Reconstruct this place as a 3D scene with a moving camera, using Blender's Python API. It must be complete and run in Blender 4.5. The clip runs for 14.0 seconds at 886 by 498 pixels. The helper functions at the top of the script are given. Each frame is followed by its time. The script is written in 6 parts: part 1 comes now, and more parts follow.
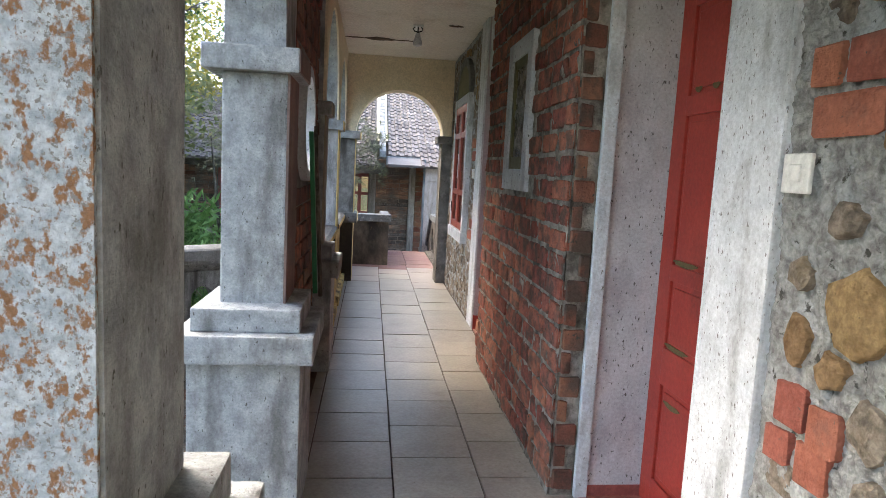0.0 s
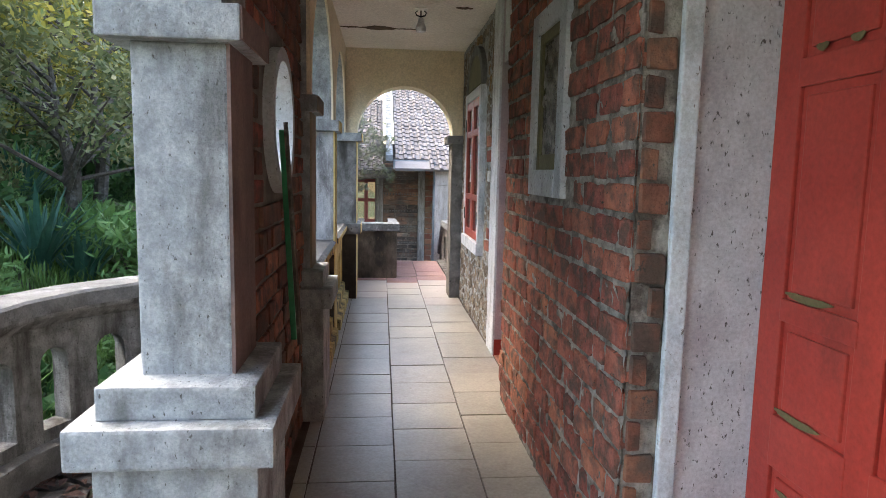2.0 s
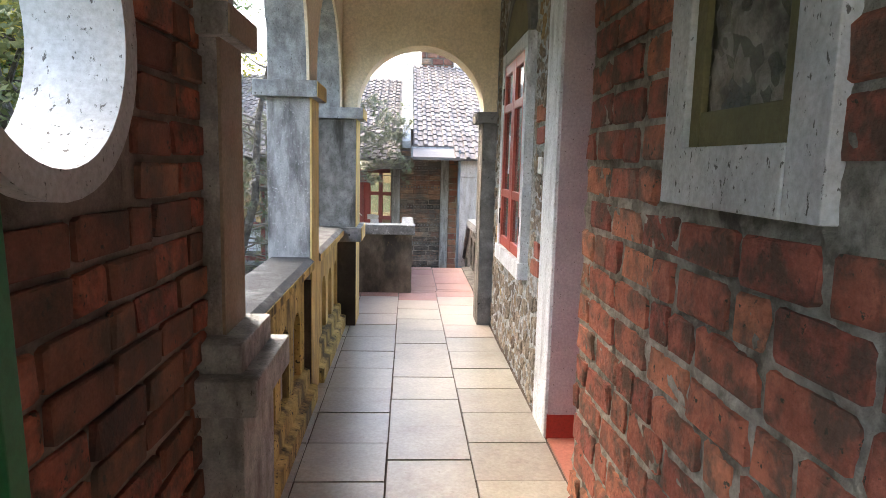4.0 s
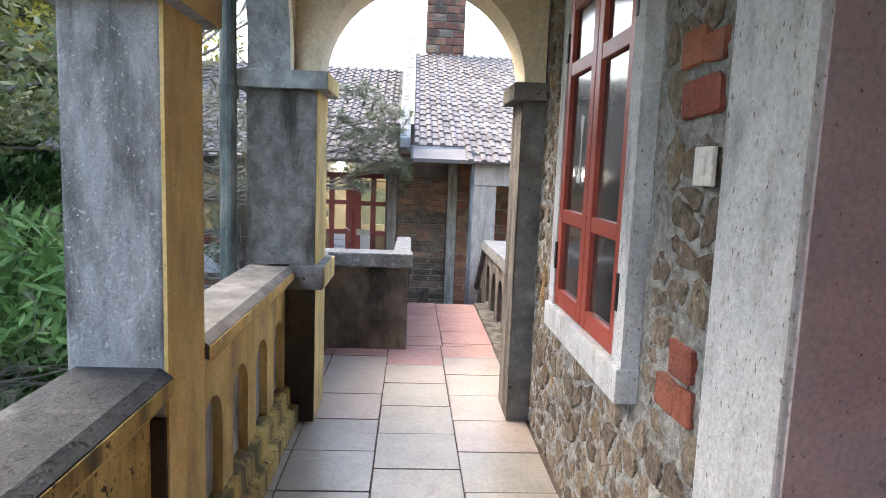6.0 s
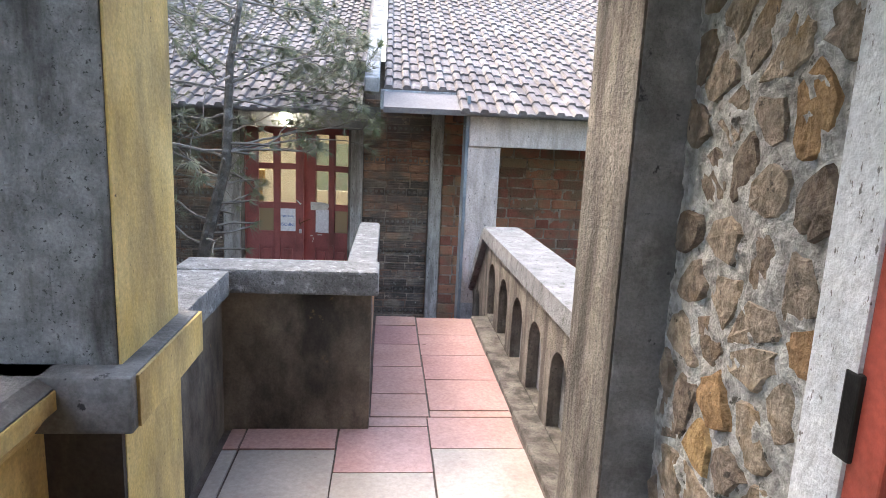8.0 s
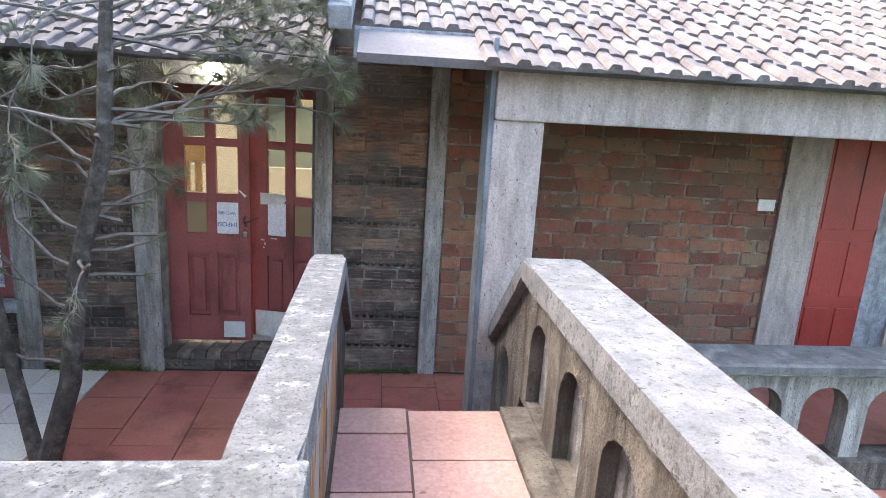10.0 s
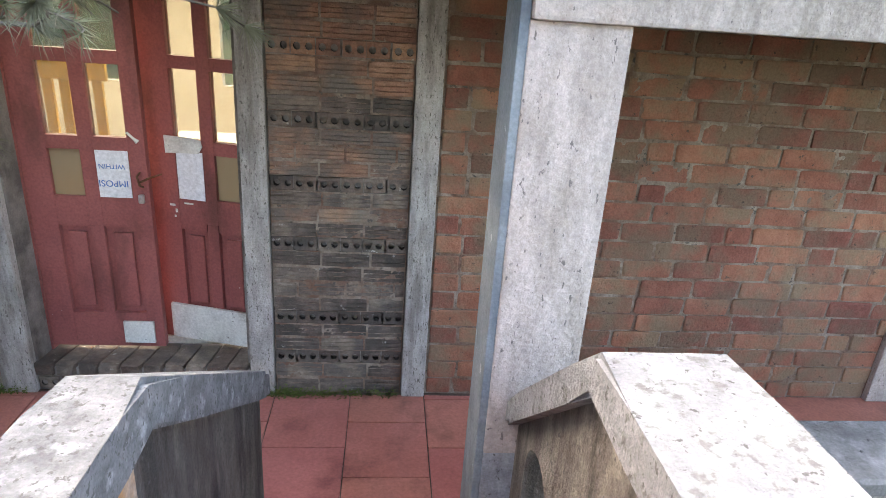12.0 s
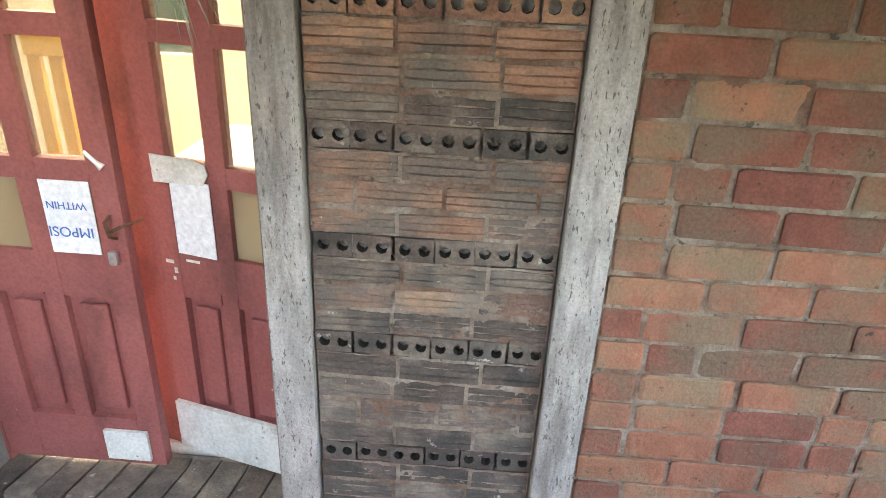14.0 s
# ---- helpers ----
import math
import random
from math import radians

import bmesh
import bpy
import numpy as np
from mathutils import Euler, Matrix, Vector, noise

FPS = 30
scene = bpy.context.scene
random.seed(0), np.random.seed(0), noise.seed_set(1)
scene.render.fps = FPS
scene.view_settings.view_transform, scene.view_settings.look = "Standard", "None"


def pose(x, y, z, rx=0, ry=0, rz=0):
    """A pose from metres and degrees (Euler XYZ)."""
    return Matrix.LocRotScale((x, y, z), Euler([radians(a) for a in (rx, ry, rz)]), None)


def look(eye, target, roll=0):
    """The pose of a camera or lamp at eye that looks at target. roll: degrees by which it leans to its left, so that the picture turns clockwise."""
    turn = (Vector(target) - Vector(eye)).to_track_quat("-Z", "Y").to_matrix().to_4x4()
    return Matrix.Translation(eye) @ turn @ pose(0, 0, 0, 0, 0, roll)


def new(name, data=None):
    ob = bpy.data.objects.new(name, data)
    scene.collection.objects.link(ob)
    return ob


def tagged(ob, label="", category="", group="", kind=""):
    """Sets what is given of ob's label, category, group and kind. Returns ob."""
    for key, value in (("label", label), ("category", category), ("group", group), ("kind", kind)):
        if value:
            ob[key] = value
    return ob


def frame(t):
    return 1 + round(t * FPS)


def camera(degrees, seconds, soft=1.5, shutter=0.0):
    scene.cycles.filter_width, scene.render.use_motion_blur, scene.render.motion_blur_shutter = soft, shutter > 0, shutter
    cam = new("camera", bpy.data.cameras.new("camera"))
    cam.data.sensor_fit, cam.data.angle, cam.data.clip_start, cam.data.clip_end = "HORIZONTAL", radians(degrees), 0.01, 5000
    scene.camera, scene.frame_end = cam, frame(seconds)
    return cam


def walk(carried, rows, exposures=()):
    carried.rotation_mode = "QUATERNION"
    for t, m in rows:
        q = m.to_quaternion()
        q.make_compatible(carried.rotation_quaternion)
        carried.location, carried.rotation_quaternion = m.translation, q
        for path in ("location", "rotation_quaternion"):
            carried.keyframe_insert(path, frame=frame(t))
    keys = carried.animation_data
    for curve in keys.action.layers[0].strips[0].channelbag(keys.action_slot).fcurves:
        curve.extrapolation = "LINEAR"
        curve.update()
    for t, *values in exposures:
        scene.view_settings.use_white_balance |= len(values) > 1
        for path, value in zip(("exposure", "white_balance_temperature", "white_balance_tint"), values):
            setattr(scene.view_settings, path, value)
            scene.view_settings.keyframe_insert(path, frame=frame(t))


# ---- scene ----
cam = camera(69.3, 14.0, soft=0.8)
METRES, EYE, TILT, LEAN, TURN = 11.766, 1.42, 0.0, 0.0, -6.7
ROWS = [
    (0.0, 0.0, 0.0, 0.0, 0.37, -6.99, -3.0),
    (0.5, 0.0034, 0.0029, -0.0008, -0.33, -7.67, -2.01),
    (1.0, 0.0052, 0.0131, -0.0011, -0.66, -8.22, -2.05),
    (1.5, 0.0019, 0.0389, 0.001, -0.68, -6.55, -0.63),
    (2.0, -0.0009, 0.0653, 0.0008, 1.31, -6.83, -1.15),
    (4.5, -0.0076, 0.2579, -0.0028, 4.04, -7.69, -1.72),
    (5.0, -0.0116, 0.3031, -0.0043, 5.04, -7.61, -2.28),
    (5.5, -0.018, 0.3467, -0.0043, 7.02, -8.12, -1.66),
    (6.0, -0.0212, 0.3886, -0.0037, 3.92, -7.13, -2.2),
    (6.5, -0.0238, 0.4309, -0.0032, 4.06, -7.01, -3.44),
    (7.0, -0.0279, 0.475, -0.0041, 2.35, -8.72, -2.76),
    (9.5, -0.0516, 0.6864, -0.0055, 1.66, -12.26, -2.54),
    (10.0, -0.0507, 0.726, -0.0073, 1.11, -13.93, -3.35),
    (10.5, -0.0494, 0.7627, -0.0101, -4.37, -15.96, -3.95),
    (11.0, -0.0432, 0.7963, -0.0115, -8.46, -16.2, -2.85),
    (11.5, -0.0409, 0.8295, -0.0125, -0.74, -18.94, -3.9),
    (12.0, -0.0463, 0.8647, -0.0145, 2.34, -21.73, -3.76),
    (12.5, -0.0505, 0.9008, -0.0152, 7.87, -21.88, -3.11),
    (13.0, -0.0662, 0.9372, -0.0146, 8.52, -23.33, -5.05),
    (13.5, -0.0602, 0.9636, -0.0172, 9.84, -24.77, -2.66),
    (14.0, -0.07, 0.9846, -0.0272, 10.45, -24.94, -2.44),
]
EXPOSURES = [(0.0, 2.95, 6850, 8), (2.2, 3.15, 6900, 9), (4.5, 3.5, 7350, 10), (6.0, 3.15, 6950, 10), (7.0, 3.1, 6950, 11), (9.5, 3.35, 6800, 11), (11.0, 3.4, 6950, 12), (12.5, 4.3, 7600, 11), (13.0, 4.6, 7250, 7), (13.5, 4.6, 7500, 7), (14.0, 4.7, 8000, 9)]
walk(cam, [(t, pose(0, 0, EYE, TILT, LEAN, TURN) @ pose(METRES * x, METRES * y, METRES * z, 90 + pitch, roll, yaw)) for t, x, y, z, yaw, pitch, roll in ROWS], EXPOSURES)

# ---- world and sun ----
world = bpy.data.worlds.new("sky")
scene.world = world
world.use_nodes = True
wn = world.node_tree
sky = wn.nodes.new("ShaderNodeTexSky")
sky.sky_type, sky.sun_disc = "NISHITA", False
sky.sun_elevation, sky.sun_rotation = radians(45), radians(300)
sky.air_density, sky.dust_density, sky.ozone_density = 1.0, 3.5, 1.0
wn.nodes["Background"].inputs[1].default_value = 0.15
wn.links.new(sky.outputs[0], wn.nodes["Background"].inputs[0])
sun = new("sun", bpy.data.lights.new("sun", "SUN"))
sun.data.energy, sun.data.angle, sun.data.color = 0.38, radians(60), (1.0, 0.96, 0.9)
sun.matrix_world = look((-6.3, 3.6, 7.3), (0, 0, 0))


# ---- materials ----
def material(name, c1, c2, scale=3.0, rough=0.8, bump=0.3, bump_scale=40.0, stain=None, stain_at=0.58, stain_scale=2.0, streak=1.0,
             spot=None, spot_at=0.66, spot_scale=25.0, vary=0.0, metal=0.0, streak2=1.0, spec=0.3, soft=0.12, spot_streak=1.0):
    m = bpy.data.materials.new(name)
    m.use_nodes = True
    nt = m.node_tree
    bsdf = nt.nodes["Principled BSDF"]
    geo = nt.nodes.new("ShaderNodeNewGeometry")
    info = nt.nodes.new("ShaderNodeObjectInfo")

    def link(a, b):
        nt.links.new(a, b)

    def noise_node(sc, stretch=1.0, detail=6.0, shift=0.0):
        mp = nt.nodes.new("ShaderNodeMapping")
        mp.inputs["Scale"].default_value = (sc, sc, sc * stretch)
        mp.inputs["Location"].default_value = (shift, shift * 0.7, shift * 0.3)
        nz = nt.nodes.new("ShaderNodeTexNoise")
        nz.inputs["Scale"].default_value = 1.0
        nz.inputs["Detail"].default_value = detail
        nz.inputs["Roughness"].default_value = 0.62
        link(geo.outputs["Position"], mp.inputs[0])
        link(mp.outputs[0], nz.inputs["Vector"])
        return nz.outputs["Fac"]

    def mix(fac, a, b):
        mx = nt.nodes.new("ShaderNodeMix")
        mx.data_type = "RGBA"
        if hasattr(fac, "links"):
            link(fac, mx.inputs[0])
        else:
            mx.inputs[0].default_value = fac
        for val, sock in ((a, mx.inputs[6]), (b, mx.inputs[7])):
            if hasattr(val, "links"):
                link(val, sock)
            else:
                sock.default_value = (*val, 1)
        return mx.outputs[2]

    def band(fac, lo, hi):
        rg = nt.nodes.new("ShaderNodeMapRange")
        rg.interpolation_type = "SMOOTHSTEP"
        rg.inputs["From Min"].default_value, rg.inputs["From Max"].default_value = lo, hi
        link(fac, rg.inputs[0])
        return rg.outputs[0]

    col = mix(band(noise_node(scale, streak2), 0.3, 0.7), c1, c2)
    if stain:
        col = mix(band(noise_node(stain_scale, streak, 7.0, 5.3), stain_at - soft, stain_at + soft), col, stain)
    if spot:
        col = mix(band(noise_node(spot_scale, spot_streak, 5.0, 9.1), spot_at - 0.03, spot_at + 0.03), col, spot)
    hsv = nt.nodes.new("ShaderNodeHueSaturation")
    grain = noise_node(bump_scale * 2, 1.0, 5.0, 2.0)
    ma = nt.nodes.new("ShaderNodeMath")
    ma.operation = "MULTIPLY_ADD"
    link(grain, ma.inputs[0])
    ma.inputs[1].default_value, ma.inputs[2].default_value = 0.85, 0.575
    if vary:
        mr = nt.nodes.new("ShaderNodeMath")
        mr.operation = "MULTIPLY_ADD"
        link(info.outputs["Random"], mr.inputs[0])
        mr.inputs[1].default_value, mr.inputs[2].default_value = vary, -vary / 2
        ms = nt.nodes.new("ShaderNodeMath")
        ms.operation = "ADD"
        link(ma.outputs[0], ms.inputs[0])
        link(mr.outputs[0], ms.inputs[1])
        link(ms.outputs[0], hsv.inputs["Value"])
        mh = nt.nodes.new("ShaderNodeMath")
        mh.operation = "MULTIPLY_ADD"
        link(info.outputs["Random"], mh.inputs[0])
        mh.inputs[1].default_value, mh.inputs[2].default_value = 0.018, 0.491
        link(mh.outputs[0], hsv.inputs["Hue"])
    else:
        link(ma.outputs[0], hsv.inputs["Value"])
    link(col, hsv.inputs["Color"])
    link(hsv.outputs[0], bsdf.inputs["Base Color"])
    bsdf.inputs["Roughness"].default_value = rough
    bsdf.inputs["Metallic"].default_value = metal
    bsdf.inputs["Specular IOR Level"].default_value = spec
    if bump:
        bp = nt.nodes.new("ShaderNodeBump")
        bp.inputs["Strength"].default_value, bp.inputs["Distance"].default_value = bump, 0.01
        link(noise_node(bump_scale, 1.0, 8.0), bp.inputs["Height"])
        link(bp.outputs[0], bsdf.inputs["Normal"])
    return m


def pane_material(name, tint, rough, fac):
    """Clear or frosted window glass: lets light through, with a gloss that grows towards grazing views."""
    m = bpy.data.materials.new(name)
    m.use_nodes = True
    nt = m.node_tree
    nt.nodes.remove(nt.nodes["Principled BSDF"])
    clear, gloss, mx, fr = (nt.nodes.new("ShaderNode" + k) for k in ("BsdfTransparent", "BsdfGlossy", "MixShader", "Fresnel"))
    clear.inputs[0].default_value = (*tint, 1)
    gloss.inputs["Roughness"].default_value = rough
    fr.inputs["IOR"].default_value = fac
    nt.links.new(fr.outputs[0], mx.inputs[0])
    nt.links.new(clear.outputs[0], mx.inputs[1])
    nt.links.new(gloss.outputs[0], mx.inputs[2])
    nt.links.new(mx.outputs[0], nt.nodes["Material Output"].inputs[0])
    return m


def dusty_glass(name):
    """Glossy dark pane under a patchy film of grey dust."""
    m = material(name, (0.03, 0.03, 0.034), (0.06, 0.06, 0.065), 7, 0.11, 0.04, 7, (0.13, 0.13, 0.135), 0.62, 5, 0.35, (0.20, 0.20, 0.21), 0.69, 45, spec=0.9)
    return m


def glow(name, colour, strength):
    m = bpy.data.materials.new(name)
    m.use_nodes = True
    b = m.node_tree.nodes["Principled BSDF"]
    b.inputs["Base Color"].default_value = (*colour, 1)
    b.inputs["Emission Color"].default_value = (*colour, 1)
    b.inputs["Emission Strength"].default_value = strength
    return m


CONCRETE = material("weathered_concrete", (0.245, 0.265, 0.28), (0.42, 0.445, 0.46), 14, 0.9, 0.9, 60, (0.16, 0.163, 0.162), 0.58, 7, 0.35, (0.11, 0.11, 0.105), 0.655, 75, spot_streak=0.5)
MOULDCONC = material("mouldy_grey_concrete", (0.22, 0.24, 0.255), (0.34, 0.36, 0.375), 8, 0.92, 0.8, 60, (0.09, 0.09, 0.08), 0.55, 6, 0.5, (0.33, 0.34, 0.34), 0.64, 60, spot_streak=0.5)
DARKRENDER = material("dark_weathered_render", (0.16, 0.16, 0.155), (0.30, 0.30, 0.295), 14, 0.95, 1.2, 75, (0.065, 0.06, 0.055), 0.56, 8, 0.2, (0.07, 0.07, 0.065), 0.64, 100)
RIGHTCAP = material("bleached_cap_concrete", (0.15, 0.152, 0.155), (0.235, 0.238, 0.243), 9, 0.9, 1.1, 60, (0.115, 0.115, 0.11), 0.60, 26, 1.0, (0.075, 0.075, 0.07), 0.64, 48, soft=0.06)
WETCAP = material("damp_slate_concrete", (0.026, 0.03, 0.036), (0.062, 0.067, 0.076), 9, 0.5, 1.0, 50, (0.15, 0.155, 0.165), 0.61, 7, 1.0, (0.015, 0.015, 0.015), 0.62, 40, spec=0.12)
CAPSTONE = material("lichened_cap_concrete", (0.12, 0.12, 0.118), (0.22, 0.22, 0.216), 16, 0.9, 1.2, 70, (0.33, 0.335, 0.33), 0.61, 22, 1.0, (0.10, 0.10, 0.09), 0.60, 85, soft=0.08)
DARKCAP = material("damp_dark_concrete", (0.105, 0.104, 0.10), (0.19, 0.188, 0.183), 8, 0.8, 0.9, 60, (0.27, 0.27, 0.267), 0.62, 8, 1.0, (0.04, 0.04, 0.04), 0.68, 20)
ROUGHCAST = material("rough_grey_render", (0.29, 0.30, 0.31), (0.50, 0.51, 0.53), 16, 0.95, 1.2, 75, (0.13, 0.13, 0.13), 0.56, 9, 0.25, (0.55, 0.56, 0.58), 0.64, 90, streak2=0.4)
YELLOW = material("stained_yellow_limewash", (0.60, 0.425, 0.145), (0.71, 0.54, 0.235), 5, 0.9, 0.5, 50, (0.31, 0.23, 0.115), 0.55, 6, 0.4, (0.16, 0.12, 0.07), 0.69, 60, soft=0.2)
DIRTYELLOW = material("mossy_yellow_limewash", (0.42, 0.31, 0.10), (0.60, 0.46, 0.18), 5, 0.9, 0.5, 50, (0.12, 0.10, 0.055), 0.52, 8, 0.2, (0.055, 0.055, 0.035), 0.62, 36)
OLDPLASTER = material("streaked_old_plaster", (0.125, 0.108, 0.09), (0.21, 0.19, 0.165), 9, 0.95, 1.3, 60, (0.06, 0.053, 0.045), 0.52, 9, 0.16, (0.09, 0.085, 0.075), 0.62, 60)
ORANGEPLASTER = material("orange_stained_plaster", (0.36, 0.33, 0.28), (0.46, 0.42, 0.36), 7, 0.95, 1.0, 60, (0.40, 0.19, 0.06), 0.49, 5, 0.3, (0.11, 0.095, 0.08), 0.58, 14, spot_streak=0.2)
SALMON = material("faded_salmon_plaster", (0.255, 0.225, 0.185), (0.34, 0.30, 0.25), 5, 0.9, 0.3, 40, (0.24, 0.17, 0.11), 0.62, 3, 0.4)
BLACKBASE = material("black_mould_plaster", (0.035, 0.03, 0.028), (0.07, 0.06, 0.055), 5, 0.9, 0.4, 50, (0.12, 0.10, 0.08), 0.62, 6, 0.4)
BROWNSTAIN = material("brown_stained_plaster", (0.13, 0.108, 0.085), (0.22, 0.185, 0.145), 4, 0.9, 0.4, 50, (0.04, 0.035, 0.03), 0.56, 3, 0.5, (0.18, 0.13, 0.07), 0.68, 6)
WHITEWASH = material("peeling_whitewash", (0.56, 0.585, 0.61), (0.68, 0.70, 0.725), 9, 0.85, 0.7, 40, (0.36, 0.37, 0.38), 0.60, 9, 0.3, (0.19, 0.185, 0.18), 0.64, 95, spot_streak=0.5)
RUSTWASH = material("rust_stained_whitewash", (0.36, 0.40, 0.43), (0.60, 0.63, 0.65), 40, 0.9, 1.0, 70, (0.30, 0.155, 0.08), 0.545, 62, 0.7, (0.27, 0.25, 0.23), 0.60, 130, soft=0.05)
GREYWASH = material("pale_grey_plaster", (0.41, 0.445, 0.475), (0.51, 0.545, 0.575), 4, 0.9, 0.3, 40, (0.34, 0.34, 0.37), 0.60, 4, 0.6, (0.10, 0.10, 0.10), 0.64, 75, spot_streak=0.5)
MAUVE = material("mauve_plaster", (0.40, 0.355, 0.38), (0.49, 0.445, 0.465), 5, 0.9, 0.3, 40, (0.46, 0.41, 0.42), 0.64, 4, 0.6, (0.12, 0.10, 0.10), 0.66, 80, spot_streak=0.6)
BLUEGREY = material("blue_grey_render", (0.155, 0.18, 0.195), (0.24, 0.27, 0.285), 6, 0.85, 0.5, 40, (0.09, 0.115, 0.135), 0.58, 5, 0.25, (0.55, 0.58, 0.6), 0.68, 12)
PALEWASH = material("pale_weathered_column", (0.37, 0.318, 0.28), (0.50, 0.44, 0.398), 16, 0.9, 0.9, 45, (0.30, 0.26, 0.215), 0.60, 9, 0.25, (0.17, 0.15, 0.14), 0.655, 65, streak2=0.3, spot_streak=0.45)
# plaster darkened in its colour to hold the shade on a pillar's inner face
SHADEDMAROON = material("dull_maroon_plaster", (0.15, 0.105, 0.095), (0.22, 0.155, 0.14), 5, 0.9, 0.4, 40, (0.10, 0.075, 0.07), 0.6, 4, 0.4)
CREAM = material("cream_limewash", (0.68, 0.58, 0.42), (0.76, 0.67, 0.51), 2, 0.9, 0.15, 30, (0.55, 0.46, 0.32), 0.66, 2.5)
CEILING = material("cream_white_ceiling", (0.74, 0.69, 0.62), (0.80, 0.76, 0.70), 2, 0.9, 0.15, 30, (0.60, 0.53, 0.44), 0.68, 2)
CRACK = material("dark_ceiling_damp", (0.09, 0.06, 0.04), (0.15, 0.10, 0.07), 12, 0.95, 0.5, 60)
BRICK = material("red_brick", (0.265, 0.09, 0.063), (0.405, 0.143, 0.10), 16, 0.9, 1.4, 45, (0.12, 0.075, 0.06), 0.52, 12, 1, (0.06, 0.055, 0.045), 0.65, 40, vary=0.55)
DARKBRICK = material("sooty_brown_brick", (0.16, 0.07, 0.05), (0.24, 0.11, 0.075), 9, 0.9, 0.8, 60, (0.08, 0.06, 0.05), 0.52, 6, 1, (0.05, 0.05, 0.045), 0.66, 26, vary=0.5)
HOLLOW = material("brown_hollow_brick", (0.26, 0.14, 0.092), (0.37, 0.215, 0.145), 18, 0.92, 1.0, 60, (0.15, 0.125, 0.105), 0.50, 3, 1, (0.42, 0.38, 0.33), 0.69, 18, vary=0.6, streak2=3)
REDWALL = material("orange_red_brick", (0.235, 0.09, 0.06), (0.315, 0.13, 0.087), 9, 0.92, 1.0, 55, (0.20, 0.135, 0.09), 0.51, 4, 1, (0.09, 0.06, 0.045), 0.67, 26, vary=0.5)
LOWMORTAR = material("smeared_pale_mortar", (0.20, 0.155, 0.12), (0.33, 0.28, 0.23), 14, 0.95, 1.4, 45, (0.17, 0.10, 0.07), 0.52, 7, 1, (0.10, 0.09, 0.075), 0.63, 30)
GREYBRICK = material("sooty_grey_brown_brick", (0.135, 0.105, 0.085), (0.23, 0.185, 0.15), 16, 0.92, 1.1, 60, (0.085, 0.075, 0.065), 0.50, 5, 1, (0.36, 0.34, 0.31), 0.68, 20, vary=0.6, streak2=3)
BRIGHTBRICK = material("orange_red_inset_brick", (0.30, 0.10, 0.066), (0.40, 0.145, 0.098), 14, 0.9, 1.2, 45, (0.22, 0.10, 0.075), 0.6, 9, 1, (0.12, 0.10, 0.085), 0.68, 40, vary=0.3)
BLUEWASH = material("pale_blue_whitewash", (0.46, 0.54, 0.60), (0.58, 0.66, 0.71), 9, 0.85, 0.6, 40, (0.36, 0.40, 0.43), 0.6, 8, 0.4, (0.2, 0.2, 0.2), 0.67, 70, spot_streak=0.5)
MORTAR = material("grey_mortar", (0.21, 0.205, 0.185), (0.37, 0.36, 0.33), 18, 0.95, 2.0, 35, (0.09, 0.085, 0.075), 0.54, 9)
DARKMORTAR = material("dark_mortar", (0.18, 0.165, 0.15), (0.27, 0.25, 0.225), 8, 0.95, 0.9, 60, (0.11, 0.10, 0.09), 0.56, 5)
# near-black colour that stands for the shade inside the brick holes
HOLESHADE = material("dark_brick_hole", (0.015, 0.012, 0.01), (0.03, 0.025, 0.02), 9, 0.95, 0)
STONE = material("brown_rubble_stone", (0.125, 0.102, 0.08), (0.30, 0.25, 0.20), 30, 0.88, 2.0, 38, (0.20, 0.135, 0.075), 0.62, 5, 1, (0.07, 0.06, 0.05), 0.66, 25, vary=0.7)
OCHRESTONE = material("ochre_rubble_stone", (0.22, 0.14, 0.068), (0.38, 0.255, 0.13), 34, 0.88, 2.0, 38, (0.20, 0.12, 0.06), 0.6, 6, 1, (0.10, 0.08, 0.06), 0.68, 25, vary=0.4)
STONEMORTAR = material("grey_stone_mortar", (0.19, 0.188, 0.178), (0.43, 0.43, 0.415), 34, 0.95, 2.6, 30, (0.46, 0.48, 0.48), 0.59, 9, 1, (0.08, 0.08, 0.07), 0.65, 20)
TILE = material("worn_beige_floor_tile", (0.30, 0.277, 0.234), (0.37, 0.343, 0.294), 3, 0.34, 0.05, 30, (0.29, 0.255, 0.21), 0.64, 7, 1, (0.20, 0.17, 0.135), 0.70, 30, vary=0.16, spec=0.5)
PINKTILE = material("worn_pink_floor_tile", (0.44, 0.265, 0.23), (0.515, 0.32, 0.28), 3, 0.22, 0.12, 30, (0.46, 0.26, 0.22), 0.62, 2.5, 1, (0.28, 0.17, 0.14), 0.72, 14, vary=0.10, spec=0.8)
ROSYTILE = material("rosy_beige_floor_tile", (0.325, 0.275, 0.235), (0.395, 0.337, 0.292), 3, 0.32, 0.05, 30, (0.33, 0.25, 0.21), 0.64, 6, 1, (0.22, 0.17, 0.14), 0.71, 28, vary=0.14, spec=0.6)
REDTILE = material("dark_red_floor_tile", (0.35, 0.125, 0.095), (0.43, 0.165, 0.13), 3, 0.4, 0.12, 30, (0.20, 0.07, 0.055), 0.6, 3, 1, vary=0.12, spec=0.45)
CREAMTILE = material("cream_floor_tile", (0.66, 0.62, 0.55), (0.74, 0.71, 0.65), 3, 0.35, 0.1, 30, vary=0.06)
GROUT = material("dark_tile_joint", (0.095, 0.072, 0.058), (0.15, 0.118, 0.097), 9, 0.95, 0.4, 60)
